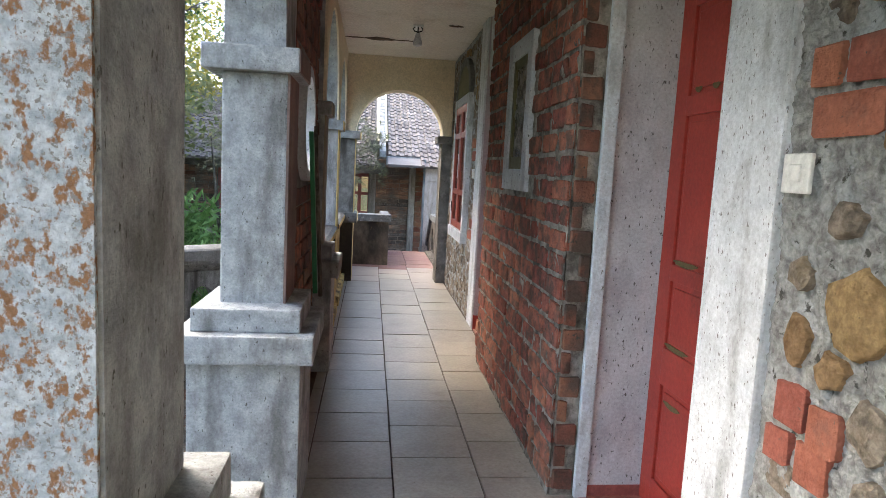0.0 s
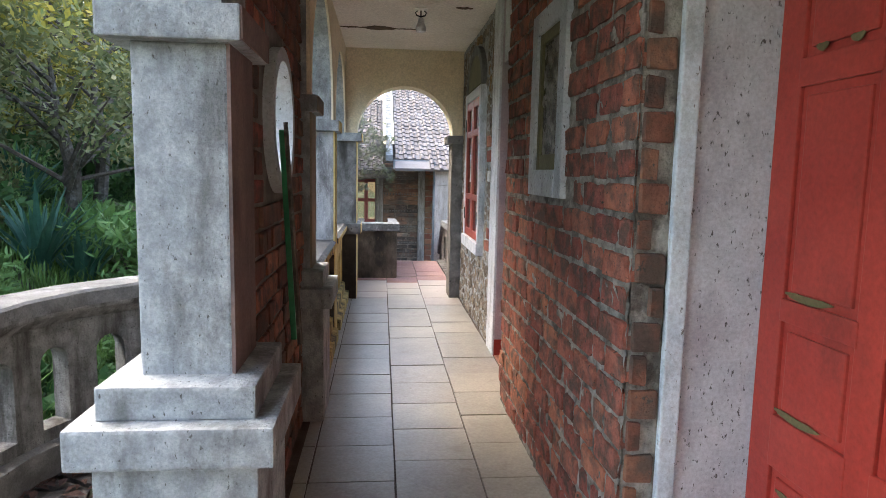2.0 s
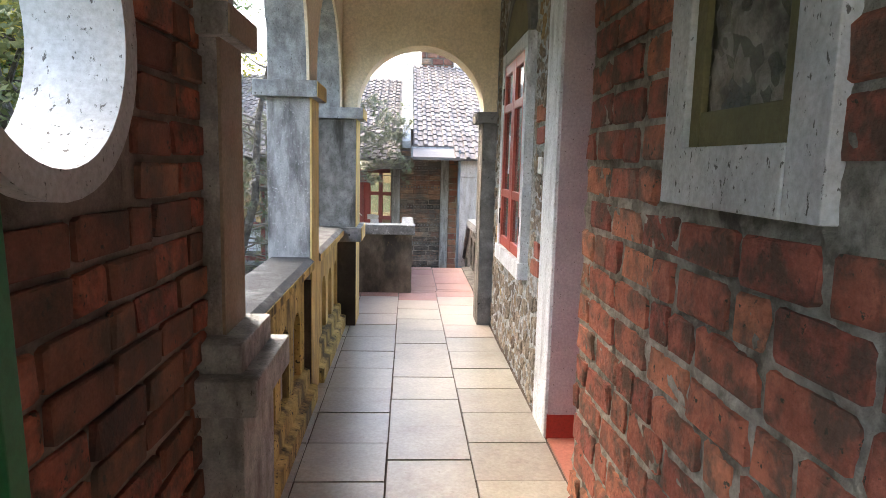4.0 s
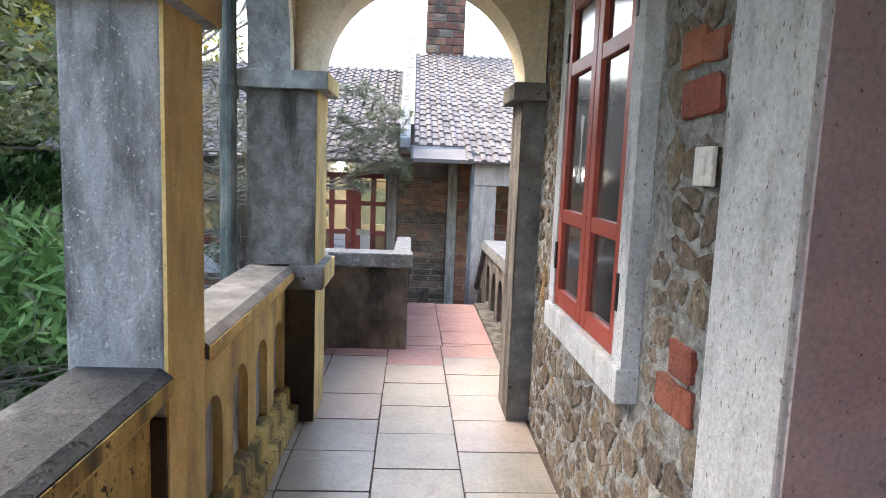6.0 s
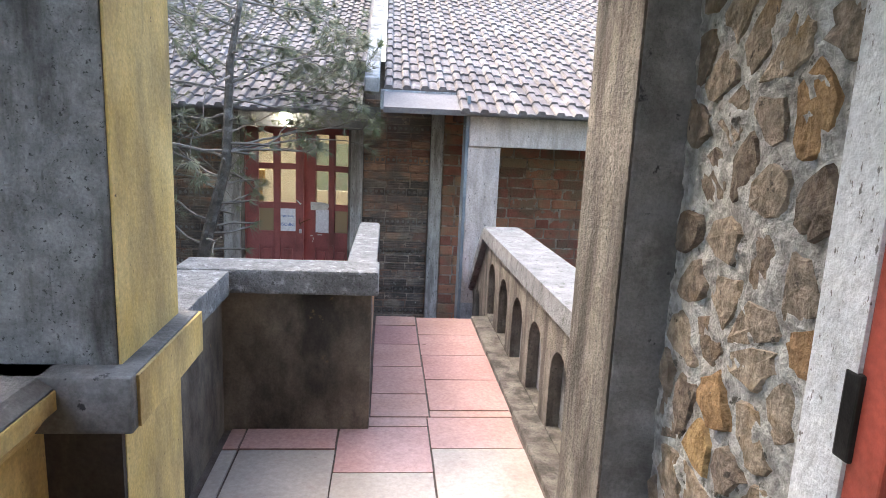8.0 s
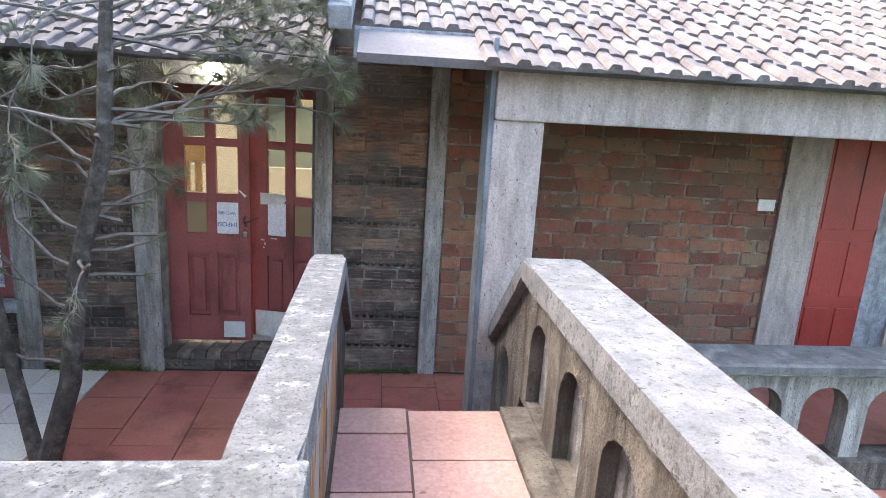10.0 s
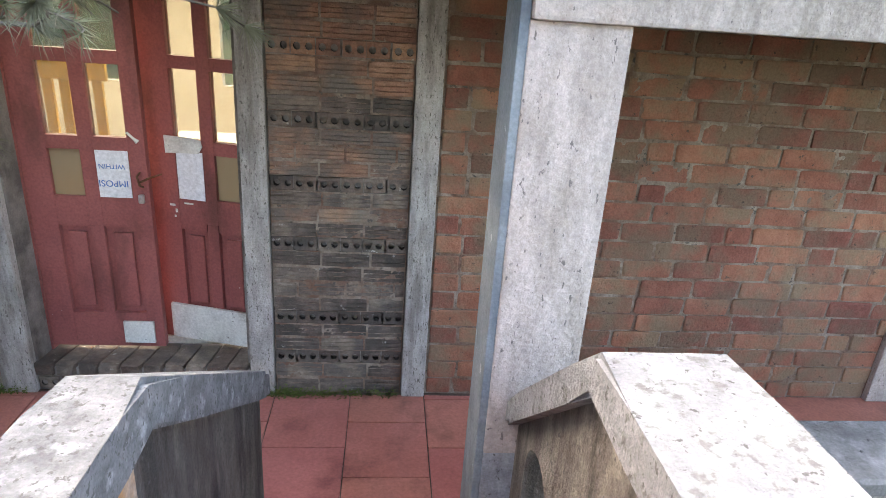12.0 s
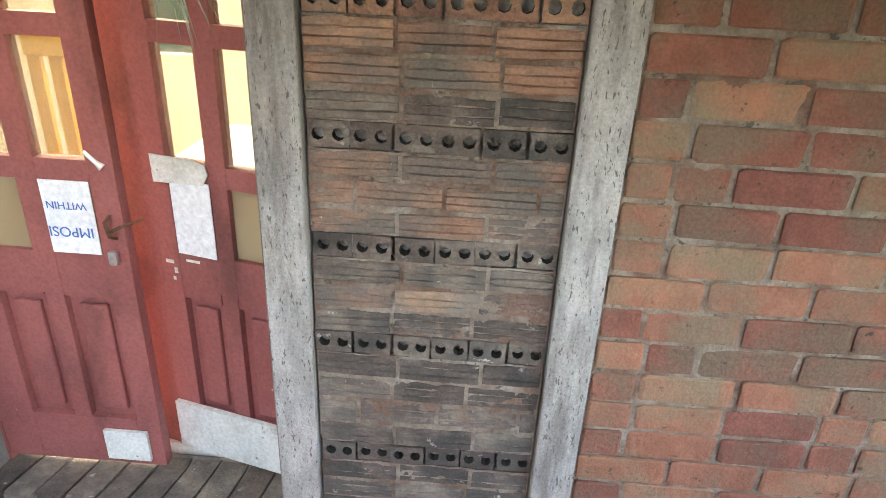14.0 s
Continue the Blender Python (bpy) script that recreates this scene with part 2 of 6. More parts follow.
REDPAINT = material("bright_red_door_paint", (0.30, 0.034, 0.026), (0.37, 0.05, 0.037), 3, 0.42, 0.15, 30, (0.20, 0.032, 0.026), 0.66, 4, 0.5, spec=0.45)
DOORPAINT = material("dull_maroon_door_paint", (0.26, 0.08, 0.075), (0.32, 0.10, 0.092), 4, 0.5, 0.2, 40, (0.15, 0.05, 0.045), 0.6, 4, 0.4, (0.5, 0.42, 0.4), 0.745, 26, spec=0.4)
FRAMERED = material("red_window_paint", (0.38, 0.075, 0.055), (0.45, 0.10, 0.075), 4, 0.42, 0.15, 40, (0.28, 0.07, 0.05), 0.64, 5)
OLIVE = material("olive_painted_wood", (0.10, 0.095, 0.045), (0.15, 0.14, 0.07), 6, 0.6, 0.3, 50)
PAPER = material("white_paper", (0.72, 0.74, 0.77), (0.78, 0.79, 0.81), 5, 0.8, 0.1, 30)
BOARD = material("dirty_white_board", (0.56, 0.56, 0.52), (0.68, 0.68, 0.64), 6, 0.8, 0.2, 40, (0.35, 0.34, 0.30), 0.62, 6, 1, (0.12, 0.11, 0.1), 0.7, 25)
BLUEINK = material("blue_print", (0.05, 0.16, 0.42), (0.08, 0.20, 0.48), 5, 0.8, 0)
PLASTIC = material("white_plastic", (0.72, 0.72, 0.68), (0.78, 0.78, 0.74), 4, 0.4, 0.05, 30)
BLACKMETAL = material("black_iron", (0.02, 0.02, 0.02), (0.04, 0.04, 0.04), 9, 0.5, 0.2, 50, metal=0.6)
RUSTIRON = material("rusty_iron", (0.10, 0.05, 0.03), (0.20, 0.10, 0.06), 20, 0.8, 0.6, 60, metal=0.3)
STEEL = material("dull_steel", (0.45, 0.45, 0.47), (0.6, 0.6, 0.62), 9, 0.35, 0.1, 50, metal=1.0)
GREENPAINT = material("green_paint", (0.015, 0.16, 0.07), (0.02, 0.21, 0.09), 4, 0.5, 0.1, 30)
PIPE = material("grey_green_drainpipe", (0.05, 0.07, 0.07), (0.09, 0.11, 0.11), 6, 0.55, 0.2, 40, (0.25, 0.28, 0.27), 0.62, 6, 0.3)
ROOFTILE = material("weathered_clay_roof_tile", (0.115, 0.10, 0.096), (0.18, 0.162, 0.157), 5, 0.75, 0.5, 40, (0.275, 0.265, 0.262), 0.63, 4, 1, (0.09, 0.08, 0.08), 0.67, 20, vary=0.35)
BARK = material("grey_pine_bark", (0.05, 0.043, 0.036), (0.11, 0.095, 0.08), 14, 0.95, 0.9, 45, (0.18, 0.17, 0.155), 0.6, 12)
BRANCH = material("bare_grey_branch", (0.12, 0.105, 0.09), (0.22, 0.20, 0.175), 14, 0.95, 0.4, 60)
NEEDLE = material("grey_green_pine_needle", (0.12, 0.135, 0.085), (0.22, 0.22, 0.155), 6, 0.7, 0, stain=(0.13, 0.17, 0.08), stain_at=0.6, stain_scale=4)
LEAFDARK = material("dark_green_leaf", (0.03, 0.08, 0.025), (0.065, 0.14, 0.04), 3, 0.5, 0, stain=(0.08, 0.15, 0.04), stain_at=0.62, stain_scale=5, vary=0.4)
LEAFLIGHT = material("light_green_leaf", (0.10, 0.20, 0.06), (0.19, 0.31, 0.10), 3, 0.5, 0, stain=(0.06, 0.13, 0.035), stain_at=0.6, stain_scale=5, vary=0.3)
LEAFYELLOW = material("yellow_green_leaf", (0.22, 0.215, 0.05), (0.42, 0.33, 0.06), 2, 0.6, 0, stain=(0.11, 0.15, 0.045), stain_at=0.55, stain_scale=3, vary=0.4)
LEAFGREY = material("grey_green_leaf", (0.10, 0.12, 0.05), (0.20, 0.205, 0.09), 3, 0.6, 0, stain=(0.06, 0.09, 0.04), stain_at=0.58, stain_scale=4, vary=0.4)
BLADE = material("blue_green_blade_leaf", (0.03, 0.095, 0.065), (0.065, 0.16, 0.11), 4, 0.5, 0)
GRASS = material("rank_green_grass", (0.075, 0.165, 0.035), (0.17, 0.28, 0.075), 4, 0.5, 0, stain=(0.19, 0.185, 0.08), stain_at=0.66, stain_scale=3)
SOIL = material("leafy_dark_soil", (0.05, 0.045, 0.03), (0.09, 0.08, 0.05), 3, 0.95, 0.8, 20, (0.05, 0.085, 0.03), 0.5, 2)
LITTER = material("dead_leaf_litter", (0.07, 0.04, 0.035), (0.14, 0.08, 0.06), 12, 0.9, 0.4, 50, vary=0.4)
MOSS = material("green_moss", (0.06, 0.09, 0.02), (0.13, 0.16, 0.04), 15, 0.95, 0.9, 80)
ROOM = material("pale_room_paint", (0.62, 0.58, 0.50), (0.70, 0.66, 0.58), 2, 0.9, 0.1, 30)
# dark grey that carries the shade of closed rooms and roof undersides
SHADEGREY = material("dim_room_paint", (0.16, 0.15, 0.15), (0.22, 0.21, 0.21), 2, 0.9, 0.1, 30)
CHAIRYELLOW = material("yellow_plastic", (0.62, 0.38, 0.08), (0.70, 0.44, 0.10), 3, 0.4, 0)
BLUEPLASTIC = material("blue_plastic", (0.03, 0.10, 0.40), (0.04, 0.13, 0.48), 3, 0.4, 0)
REDCLOTH = material("red_plastic", (0.45, 0.03, 0.04), (0.5, 0.05, 0.06), 3, 0.5, 0)
BULB = glow("lit_white_globe", (1.0, 0.97, 0.9), 9.0)
DUSTGLASS = dusty_glass("dusty_window_glass")
RIPPLE = pane_material("rippled_window_glass", (0.45, 0.46, 0.46), 0.22, 2.0)


POSTCONC = material("grey_beige_concrete_post", (0.29, 0.275, 0.255), (0.45, 0.43, 0.40), 22, 0.92, 1.0, 60, (0.20, 0.185, 0.165), 0.57, 14, 0.15, (0.14, 0.13, 0.115), 0.62, 120, streak2=0.25, spot_streak=0.3)
FLAG = material("dark_broken_flagstone", (0.07, 0.065, 0.06), (0.15, 0.14, 0.13), 9, 0.85, 1.0, 30, (0.04, 0.035, 0.03), 0.55, 12)


def hazy_pane(name, tint, film, share):
    """Window glass under a thin milky film."""
    m = pane_material(name, tint, 0.05, 1.35)
    nt = m.node_tree
    out = nt.nodes["Material Output"]
    df, mx = nt.nodes.new("ShaderNodeBsdfDiffuse"), nt.nodes.new("ShaderNodeMixShader")
    df.inputs[0].default_value = (*film, 1)
    mx.inputs[0].default_value = share
    nt.links.new(out.inputs[0].links[0].from_socket, mx.inputs[1])
    nt.links.new(df.outputs[0], mx.inputs[2])
    nt.links.new(mx.outputs[0], out.inputs[0])
    return m


HAZEGLASS = hazy_pane("hazy_door_glass", (0.80, 0.77, 0.69), (0.50, 0.46, 0.38), 0.22)

DULLGLASS = hazy_pane("brown_clouded_glass", (0.6, 0.52, 0.4), (0.36, 0.29, 0.19), 0.75)


def let_through(m, share):
    """Thin leaves pass part of the light."""
    nt = m.node_tree
    bsdf, out = nt.nodes["Principled BSDF"], nt.nodes["Material Output"]
    tr, mx = nt.nodes.new("ShaderNodeBsdfTranslucent"), nt.nodes.new("ShaderNodeMixShader")
    nt.links.new(bsdf.inputs["Base Color"].links[0].from_socket, tr.inputs[0])
    mx.inputs[0].default_value = share
    nt.links.new(bsdf.outputs[0], mx.inputs[1])
    nt.links.new(tr.outputs[0], mx.inputs[2])
    nt.links.new(mx.outputs[0], out.inputs[0])


for leafy in (LEAFDARK, LEAFLIGHT, LEAFYELLOW, LEAFGREY, BLADE, GRASS, NEEDLE):
    let_through(leafy, 0.24)


# ---- mesh helpers ----
def part(name, bm, mat, parent=None, label=""):
    me = bpy.data.meshes.new(name)
    bmesh.ops.recalc_face_normals(bm, faces=bm.faces)
    bm.to_mesh(me)
    bm.free()
    me.materials.append(mat)
    ob = new(name, me)
    ob.parent = parent
    return tagged(ob, label)


def empty(name, label, category, group="", kind="", at=(0, 0, 0)):
    ob = new(name)
    ob.empty_display_size = 0.1
    ob.location = at
    return tagged(ob, label, category, group, kind)


def thing(name, bm, mat, label, category, group="", kind=""):
    return tagged(part(name, bm, mat), label, category, group, kind)


def box(bm, x0, x1, y0, y1, z0, z1, bevel=0.0):
    vs = [bm.verts.new((x, y, z)) for x in (x0, x1) for y in (y0, y1) for z in (z0, z1)]
    fs = [bm.faces.new([vs[i] for i in f]) for f in ((0, 1, 3, 2), (4, 6, 7, 5), (0, 4, 5, 1), (2, 3, 7, 6), (0, 2, 6, 4), (1, 5, 7, 3))]
    if bevel:
        bmesh.ops.bevel(bm, geom=list({e for f in fs for e in f.edges}), offset=bevel, segments=2, affect="EDGES", profile=0.6)
    return bm


def boxes(*dims, bevel=0.0):
    bm = bmesh.new()
    for d in dims:
        box(bm, *d, bevel=bevel)
    return bm


def prism(bm, pts, at, d0, d1):
    """A prism over the flat polygon pts (u, v); at(u, v, d) gives the place."""
    a = [bm.verts.new(at(u, v, d0)) for u, v in pts]
    b = [bm.verts.new(at(u, v, d1)) for u, v in pts]
    n = len(pts)
    bm.faces.new(a)
    bm.faces.new(b[::-1])
    for i in range(n):
        bm.faces.new((a[i], a[(i + 1) % n], b[(i + 1) % n], b[i]))


def arched_panel(bm, u0, u1, z0, z1, holes, at, d0, d1, steps=10, cut=0.3):
    """A slab with arched openings (centre, width, sill, spring)."""
    u = u0

    def solid(a, b):
        n = max(1, int((b - a) / cut))
        for i in range(n):
            p, q = a + (b - a) * i / n, a + (b - a) * (i + 1) / n
            prism(bm, [(p, z0), (q, z0), (q, z1), (p, z1)], at, d0, d1)

    for c, w, sill, spring in holes:
        solid(u, c - w / 2)
        if sill > z0:
            prism(bm, [(c - w / 2, z0), (c + w / 2, z0), (c + w / 2, sill), (c - w / 2, sill)], at, d0, d1)
        for i in range(steps):
            a, b = math.pi * (1 - i / steps), math.pi * (1 - (i + 1) / steps)
            p, q = (c + w / 2 * math.cos(a), spring + w / 2 * math.sin(a)), (c + w / 2 * math.cos(b), spring + w / 2 * math.sin(b))
            prism(bm, [p, q, (q[0], z1), (p[0], z1)], at, d0, d1)
        u = c + w / 2
    if u1 > u:
        solid(u, u1)
    bmesh.ops.remove_doubles(bm, verts=bm.verts, dist=0.0004)
    return bm


def tube(bm, pts, radii, n=6):
    rings = []
    for i, p in enumerate(pts):
        a, b = Vector(pts[max(i - 1, 0)]), Vector(pts[min(i + 1, len(pts) - 1)])
        d = (b - a).normalized()
        s = d.orthogonal().normalized()
        w = d.cross(s)
        rings.append([bm.verts.new(Vector(p) + radii[i] * (math.cos(k * math.tau / n) * s + math.sin(k * math.tau / n) * w)) for k in range(n)])
    for r, q in zip(rings, rings[1:]):
        best = min(range(n), key=lambda o: sum((r[k].co - q[(k + o) % n].co).length for k in range(n)))
        for k in range(n):
            bm.faces.new((r[k], r[(k + 1) % n], q[(k + 1 + best) % n], q[(k + best) % n]))
    bm.faces.new(rings[0])
    bm.faces.new(rings[-1][::-1])


def relief(name, at, u0, u1, z0, z1, amp, mat, parent, seed, step=0.018):
    """A lumpy skin of mortar: at(u, v, d) gives the place, d is how far it stands proud."""
    nu, nz = int((u1 - u0) / step), int((z1 - z0) / step)
    v, f = [], []
    for i in range(nu + 1):
        for j in range(nz + 1):
            u, z = u0 + (u1 - u0) * i / nu, z0 + (z1 - z0) * j / nz
            p = Vector((u * 19 + seed, z * 23, seed * 3.1))
            n = 0.5 + 0.5 * noise.noise(p) + 0.35 * noise.noise(p * 3.7)
            v.append(at(u, z, amp * max(0.0, min(1.2, n))))
    for i in range(nu):
        for j in range(nz):
            a = i * (nz + 1) + j
            f.append((a, a + 1, a + nz + 2, a + nz + 1))
    me = bpy.data.meshes.new(name)
    me.from_pydata(v, [], f)
    me.materials.append(mat)
    ob = new(name, me)
    ob.parent = parent
    return ob


def along_y(x):
    return lambda u, v, d: (x + d, u, v)


def along_x(y):
    return lambda u, v, d: (u, y + d, v)


def place(mesh, name, parent, x, y, z, sx=1.0, sy=1.0, sz=1.0, rz=0.0, rx=0.0, ry=0.0):
    ob = new(name, mesh)
    ob.parent = parent
    ob.matrix_local = pose(x, y, z, rx, ry, rz) @ Matrix.Diagonal((sx, sy, sz, 1))
    return ob


def block_mesh(name, mat, rough=0.03, seed=0, bev=0.06):
    """A unit block, -0.5 to 0.5, with chamfered and uneven edges."""
    rnd = random.Random(seed)
    bm = bmesh.new()
    box(bm, -0.5, 0.5, -0.5, 0.5, -0.5, 0.5)
    bmesh.ops.bevel(bm, geom=list(bm.edges), offset=bev, segments=1, affect="EDGES")
    for v in bm.verts:
        v.co += Vector((rnd.uniform(-0.5, 0.5), rnd.uniform(-1.6, 1.6), rnd.uniform(-1.3, 1.3))) * rough
    bmesh.ops.recalc_face_normals(bm, faces=bm.faces)
    me = bpy.data.meshes.new(name)
    bm.to_mesh(me)
    bm.free()
    me.materials.append(mat)
    return me


# ---- large structure ----
CEIL = 2.75
SPRING = 1.83


def setting(name, bm, mat, label, category):
    return thing(name, bm, mat, label, category, kind="structure")


# floor slabs under the tiles
floor = setting("floor", boxes((-0.62, 1.3, -2.5, 9.45, -0.2, -0.012), (0.2, 1.05, 9.45, 11.06, -0.2, -0.012)), GROUT, "tiled veranda floor with dark joints", "floor")
terrace = setting("terrace_floor", boxes((-1.75, -0.62, 1.0, 4.75, -0.22, -0.03)), SOIL, "terrace floor of dark broken flagstones", "floor")
lower_floor = setting("courtyard_floor", boxes((-4.0, 1.28, 11.0, 13.3, -1.0, -0.822)), GROUT, "courtyard floor with dark joints", "floor")
setting("veranda_floor", boxes((1.28, 9.0, 11.4, 13.3, -1.0, -0.815)), REDTILE, "dark red tiled veranda floor", "floor")

# ceiling of the veranda, with its damp crack
# the stretch south of y 0.45 is unseen, added to hold back skylight
ceiling = setting("ceiling", boxes((-0.75, 1.5, -2.5, 8.36, CEIL, CEIL + 0.16)), CEILING, "cream painted veranda ceiling with a crack", "ceiling")
bm = bmesh.new()
rnd = random.Random(4)
for x0, x1, w in ((-0.33, -0.1, 0.02), (-0.12, 0.2, 0.075), (0.2, 0.42, 0.012), (0.66, 0.8, 0.03)):
    top, low = [], []
    for i in range(9):
        u = x0 + (x1 - x0) * i / 8
        h = w * math.sin(math.pi * (i + 0.3) / 8.6) * rnd.uniform(0.6, 1.2)
        yy = (6.95 if x0 < 0.5 else 6.1) + rnd.uniform(-0.01, 0.01)
        top.append((u, yy + h))
        low.append((u, yy - h))
    prism(bm, top + low[::-1], lambda u, v, d: (u, v, d), CEIL - 0.006, CEIL + 0.004)
part("damp_crack", bm, CRACK, ceiling, "dark damp crack")

# west side: the arcade above the capitals
FIRST_ARCH, FAR_ARCHES = [(1.815, 1.37, SPRING, SPRING)], [(5.36, 1.62, SPRING, SPRING), (7.19, 1.46, SPRING, SPRING)]
bm = arched_panel(bmesh.new(), 0.6, 2.79, SPRING, CEIL, FIRST_ARCH, along_y(0), -0.545, -0.33, 18)
arched_panel(bm, 4.42, 8.3, SPRING, CEIL, FAR_ARCHES, along_y(0), -0.545, -0.338, 18)
arcade = setting("wall_west", bm, CONCRETE, "grey arcade wall with round arches, cream inside", "wall")
part("inner_coat", arched_panel(bmesh.new(), 4.42, 7.96, SPRING, CEIL, FAR_ARCHES, along_y(0), -0.338, -0.322, 18), CREAM, arcade, "cream limewashed inner face")
# cross wall with the arch at the veranda's end
setting("wall_north", arched_panel(bmesh.new(), -0.325, 0.97, SPRING, CEIL, [(0.33, 1.06, SPRING, SPRING)], along_x(0), 7.97, 8.27, 26),
        CREAM, "cream limewashed end wall with a round arch", "wall")

# east side: rubble walls (mortar backing), white posts, brick panel, door reveals
stone_a = setting("wall_east_near", boxes((0.985, 1.3, -2.5, 1.43, 0, CEIL)), STONEMORTAR, "rubble stone wall with grey mortar", "wall")
# unseen wall, added behind the start to block light from the south
setting("wall_south", boxes((-0.75, 1.3, -2.65, -2.5, 0, CEIL)), CREAM, "cream limewashed wall at the near end", "wall")
stone_b = setting("wall_east_far", boxes((0.985, 1.3, 5.94, 6.42, 0, CEIL), (0.985, 1.3, 7.36, 8.3, 0, CEIL), (0.985, 1.3, 6.42, 7.36, 0, 0.76),
                  (0.985, 1.3, 6.42, 7.36, 2.17, CEIL)), STONEMORTAR, "rubble stone wall with grey mortar", "wall")
brick_wall = setting("wall_east_brick", boxes((0.845, 1.26, 2.645, 4.65, 0, CEIL)), MORTAR, "red brick wall panel with thick joints", "wall")
setting("door_reveal", boxes((1.012, 1.5, 2.632, 2.645, 0.055, CEIL), (1.26, 1.5, 2.645, 2.7, 0.055, CEIL)), GREYWASH, "pale grey plastered door reveal with black specks", "door reveal")
setting("reveal_strip", boxes((0.952, 1.012, 2.615, 2.645, 0, CEIL), bevel=0.006), BLUEWASH, "narrow pale blue painted strip beside the brick panel", "trim")
setting("reveal_skirting", boxes((1.012, 1.27, 2.628, 2.645, 0, 0.055)), REDTILE, "small red tile skirting under the reveal", "skirting")
setting("door_reveal", boxes((0.972, 1.5, 5.632, 5.66, 0.13, CEIL)), MAUVE, "mauve plastered door reveal", "door reveal")
setting("reveal_skirting", boxes((0.968, 1.27, 5.628, 5.66, 0, 0.13)), REDPAINT, "red painted skirting under the reveal", "skirting")
for y0, y1 in ((1.43, 1.72), (5.64, 5.94)):
    setting("door_post", boxes((0.955, 1.32, y0, y1, 0, CEIL), bevel=0.008), WHITEWASH, "peeling whitewashed door post", "post")
for y0, y1 in ((1.72, 2.64), (4.65, 5.64)):
    setting("lintel", boxes((0.985, 1.32, y0, y1, 2.25, CEIL)), WHITEWASH, "whitewashed lintel over the door", "lintel")
    setting("threshold", boxes((0.975, 1.45, y0, y1, -0.05, 0.004)), REDTILE, "red tiled door threshold", "threshold")
# rooms behind the east wall, their dimness put into the paint
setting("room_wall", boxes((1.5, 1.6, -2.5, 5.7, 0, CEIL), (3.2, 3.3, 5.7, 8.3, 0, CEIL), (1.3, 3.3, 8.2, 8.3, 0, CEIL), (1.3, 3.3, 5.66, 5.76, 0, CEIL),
        (1.3, 3.3, 5.7, 8.3, CEIL, CEIL + 0.1), (1.3, 3.3, 5.7, 8.3, -0.1, 0)), SHADEGREY, "plain dim room behind the window", "wall")


# ---- pillars of the veranda ----
def pillar(y, depth, tall_base, inner, label, rust=False, rough=ROUGHCAST):
    p = empty("pillar", label, "pillar", "pillars of the veranda", at=(-0.435, y + depth / 2, 0))
    bottom = 0.862 if tall_base else 0.0
    x0, x1, d = -0.125, 0.115, depth / 2
    part("shaft", boxes((x0, x1, -d, d, bottom, 1.745), bevel=0.008), rough if not tall_base else CONCRETE, p)
    part("impost", boxes((x0 + 0.005, x1 - 0.012, -d + 0.006, d - 0.006, 1.835, SPRING + 0.75)), rough if not tall_base else CONCRETE, p)
    part("capital", boxes((x0 - 0.065, x1 + 0.045, -d - 0.05, d + 0.05, 1.745, 1.835), bevel=0.006), CONCRETE, p, "square concrete capital")
    if rust:
        part("front_coat", boxes((x0 - 0.004, x1 + 0.002, -d - 0.006, -d + 0.004, bottom, 1.744)), RUSTWASH, p, "rust-stained peeling whitewash")
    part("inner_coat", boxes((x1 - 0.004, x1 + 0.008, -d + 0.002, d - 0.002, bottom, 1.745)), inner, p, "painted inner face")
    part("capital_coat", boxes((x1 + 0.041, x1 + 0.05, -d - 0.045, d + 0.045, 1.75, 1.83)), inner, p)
    if tall_base:
        part("pedestal", boxes((-0.225, 0.195, -d - 0.09, d + 0.09, 0, 0.665), bevel=0.006), CONCRETE, p, "plain concrete pedestal")
        part("ledge", boxes((-0.275, 0.245, -d - 0.14, d + 0.14, 0.665, 0.775), bevel=0.01), CONCRETE, p)
        part("plinth", boxes((-0.215, 0.19, -d - 0.08, d + 0.08, 0.775, 0.865), bevel=0.008), CONCRETE, p)
        bm = bmesh.new()
        va = [bm.verts.new((u, v, 0.865)) for u, v in ((-0.205, -d - 0.07), (0.18, -d - 0.07), (0.18, d + 0.07), (-0.205, d + 0.07))]
        vb = [bm.verts.new((u, v, 0.874)) for u, v in ((x0, -d), (x1, -d), (x1, d), (x0, d))]
        bm.faces.new(va)
        bm.faces.new(vb)
        for i in range(4):
            bm.faces.new((va[i], va[(i + 1) % 4], vb[(i + 1) % 4], vb[i]))
        part("weathering", bm, CONCRETE, p)
    else:
        part("base", boxes((x0 - 0.002, x1 + 0.002, -d - 0.012, -d + 0.01, 0, 0.72), (x0 - 0.004, x1 - 0.02, d - 0.01, d + 0.006, 0, 0.72)), BLACKBASE, p, "black mould-stained foot")
    return p


pillar(0.79, 0.34, True, CONCRETE, "grey concrete pillar with rust-stained whitewashed face", rust=True)
# its inner face has shade put into the plaster colour
pillar(2.5, 0.29, True, SHADEDMAROON, "grey concrete pillar with stepped pedestal and capital")
pillar(4.42, 0.24, True, SALMON, "salmon plastered pillar with stepped pedestal")
pillar(6.17, 0.29, False, YELLOW, "rough grey pillar with yellow inner face on the balustrade")
pillar(7.92, 0.36, False, DIRTYELLOW, "dark grey pillar beside the end arch", rough=DARKRENDER)


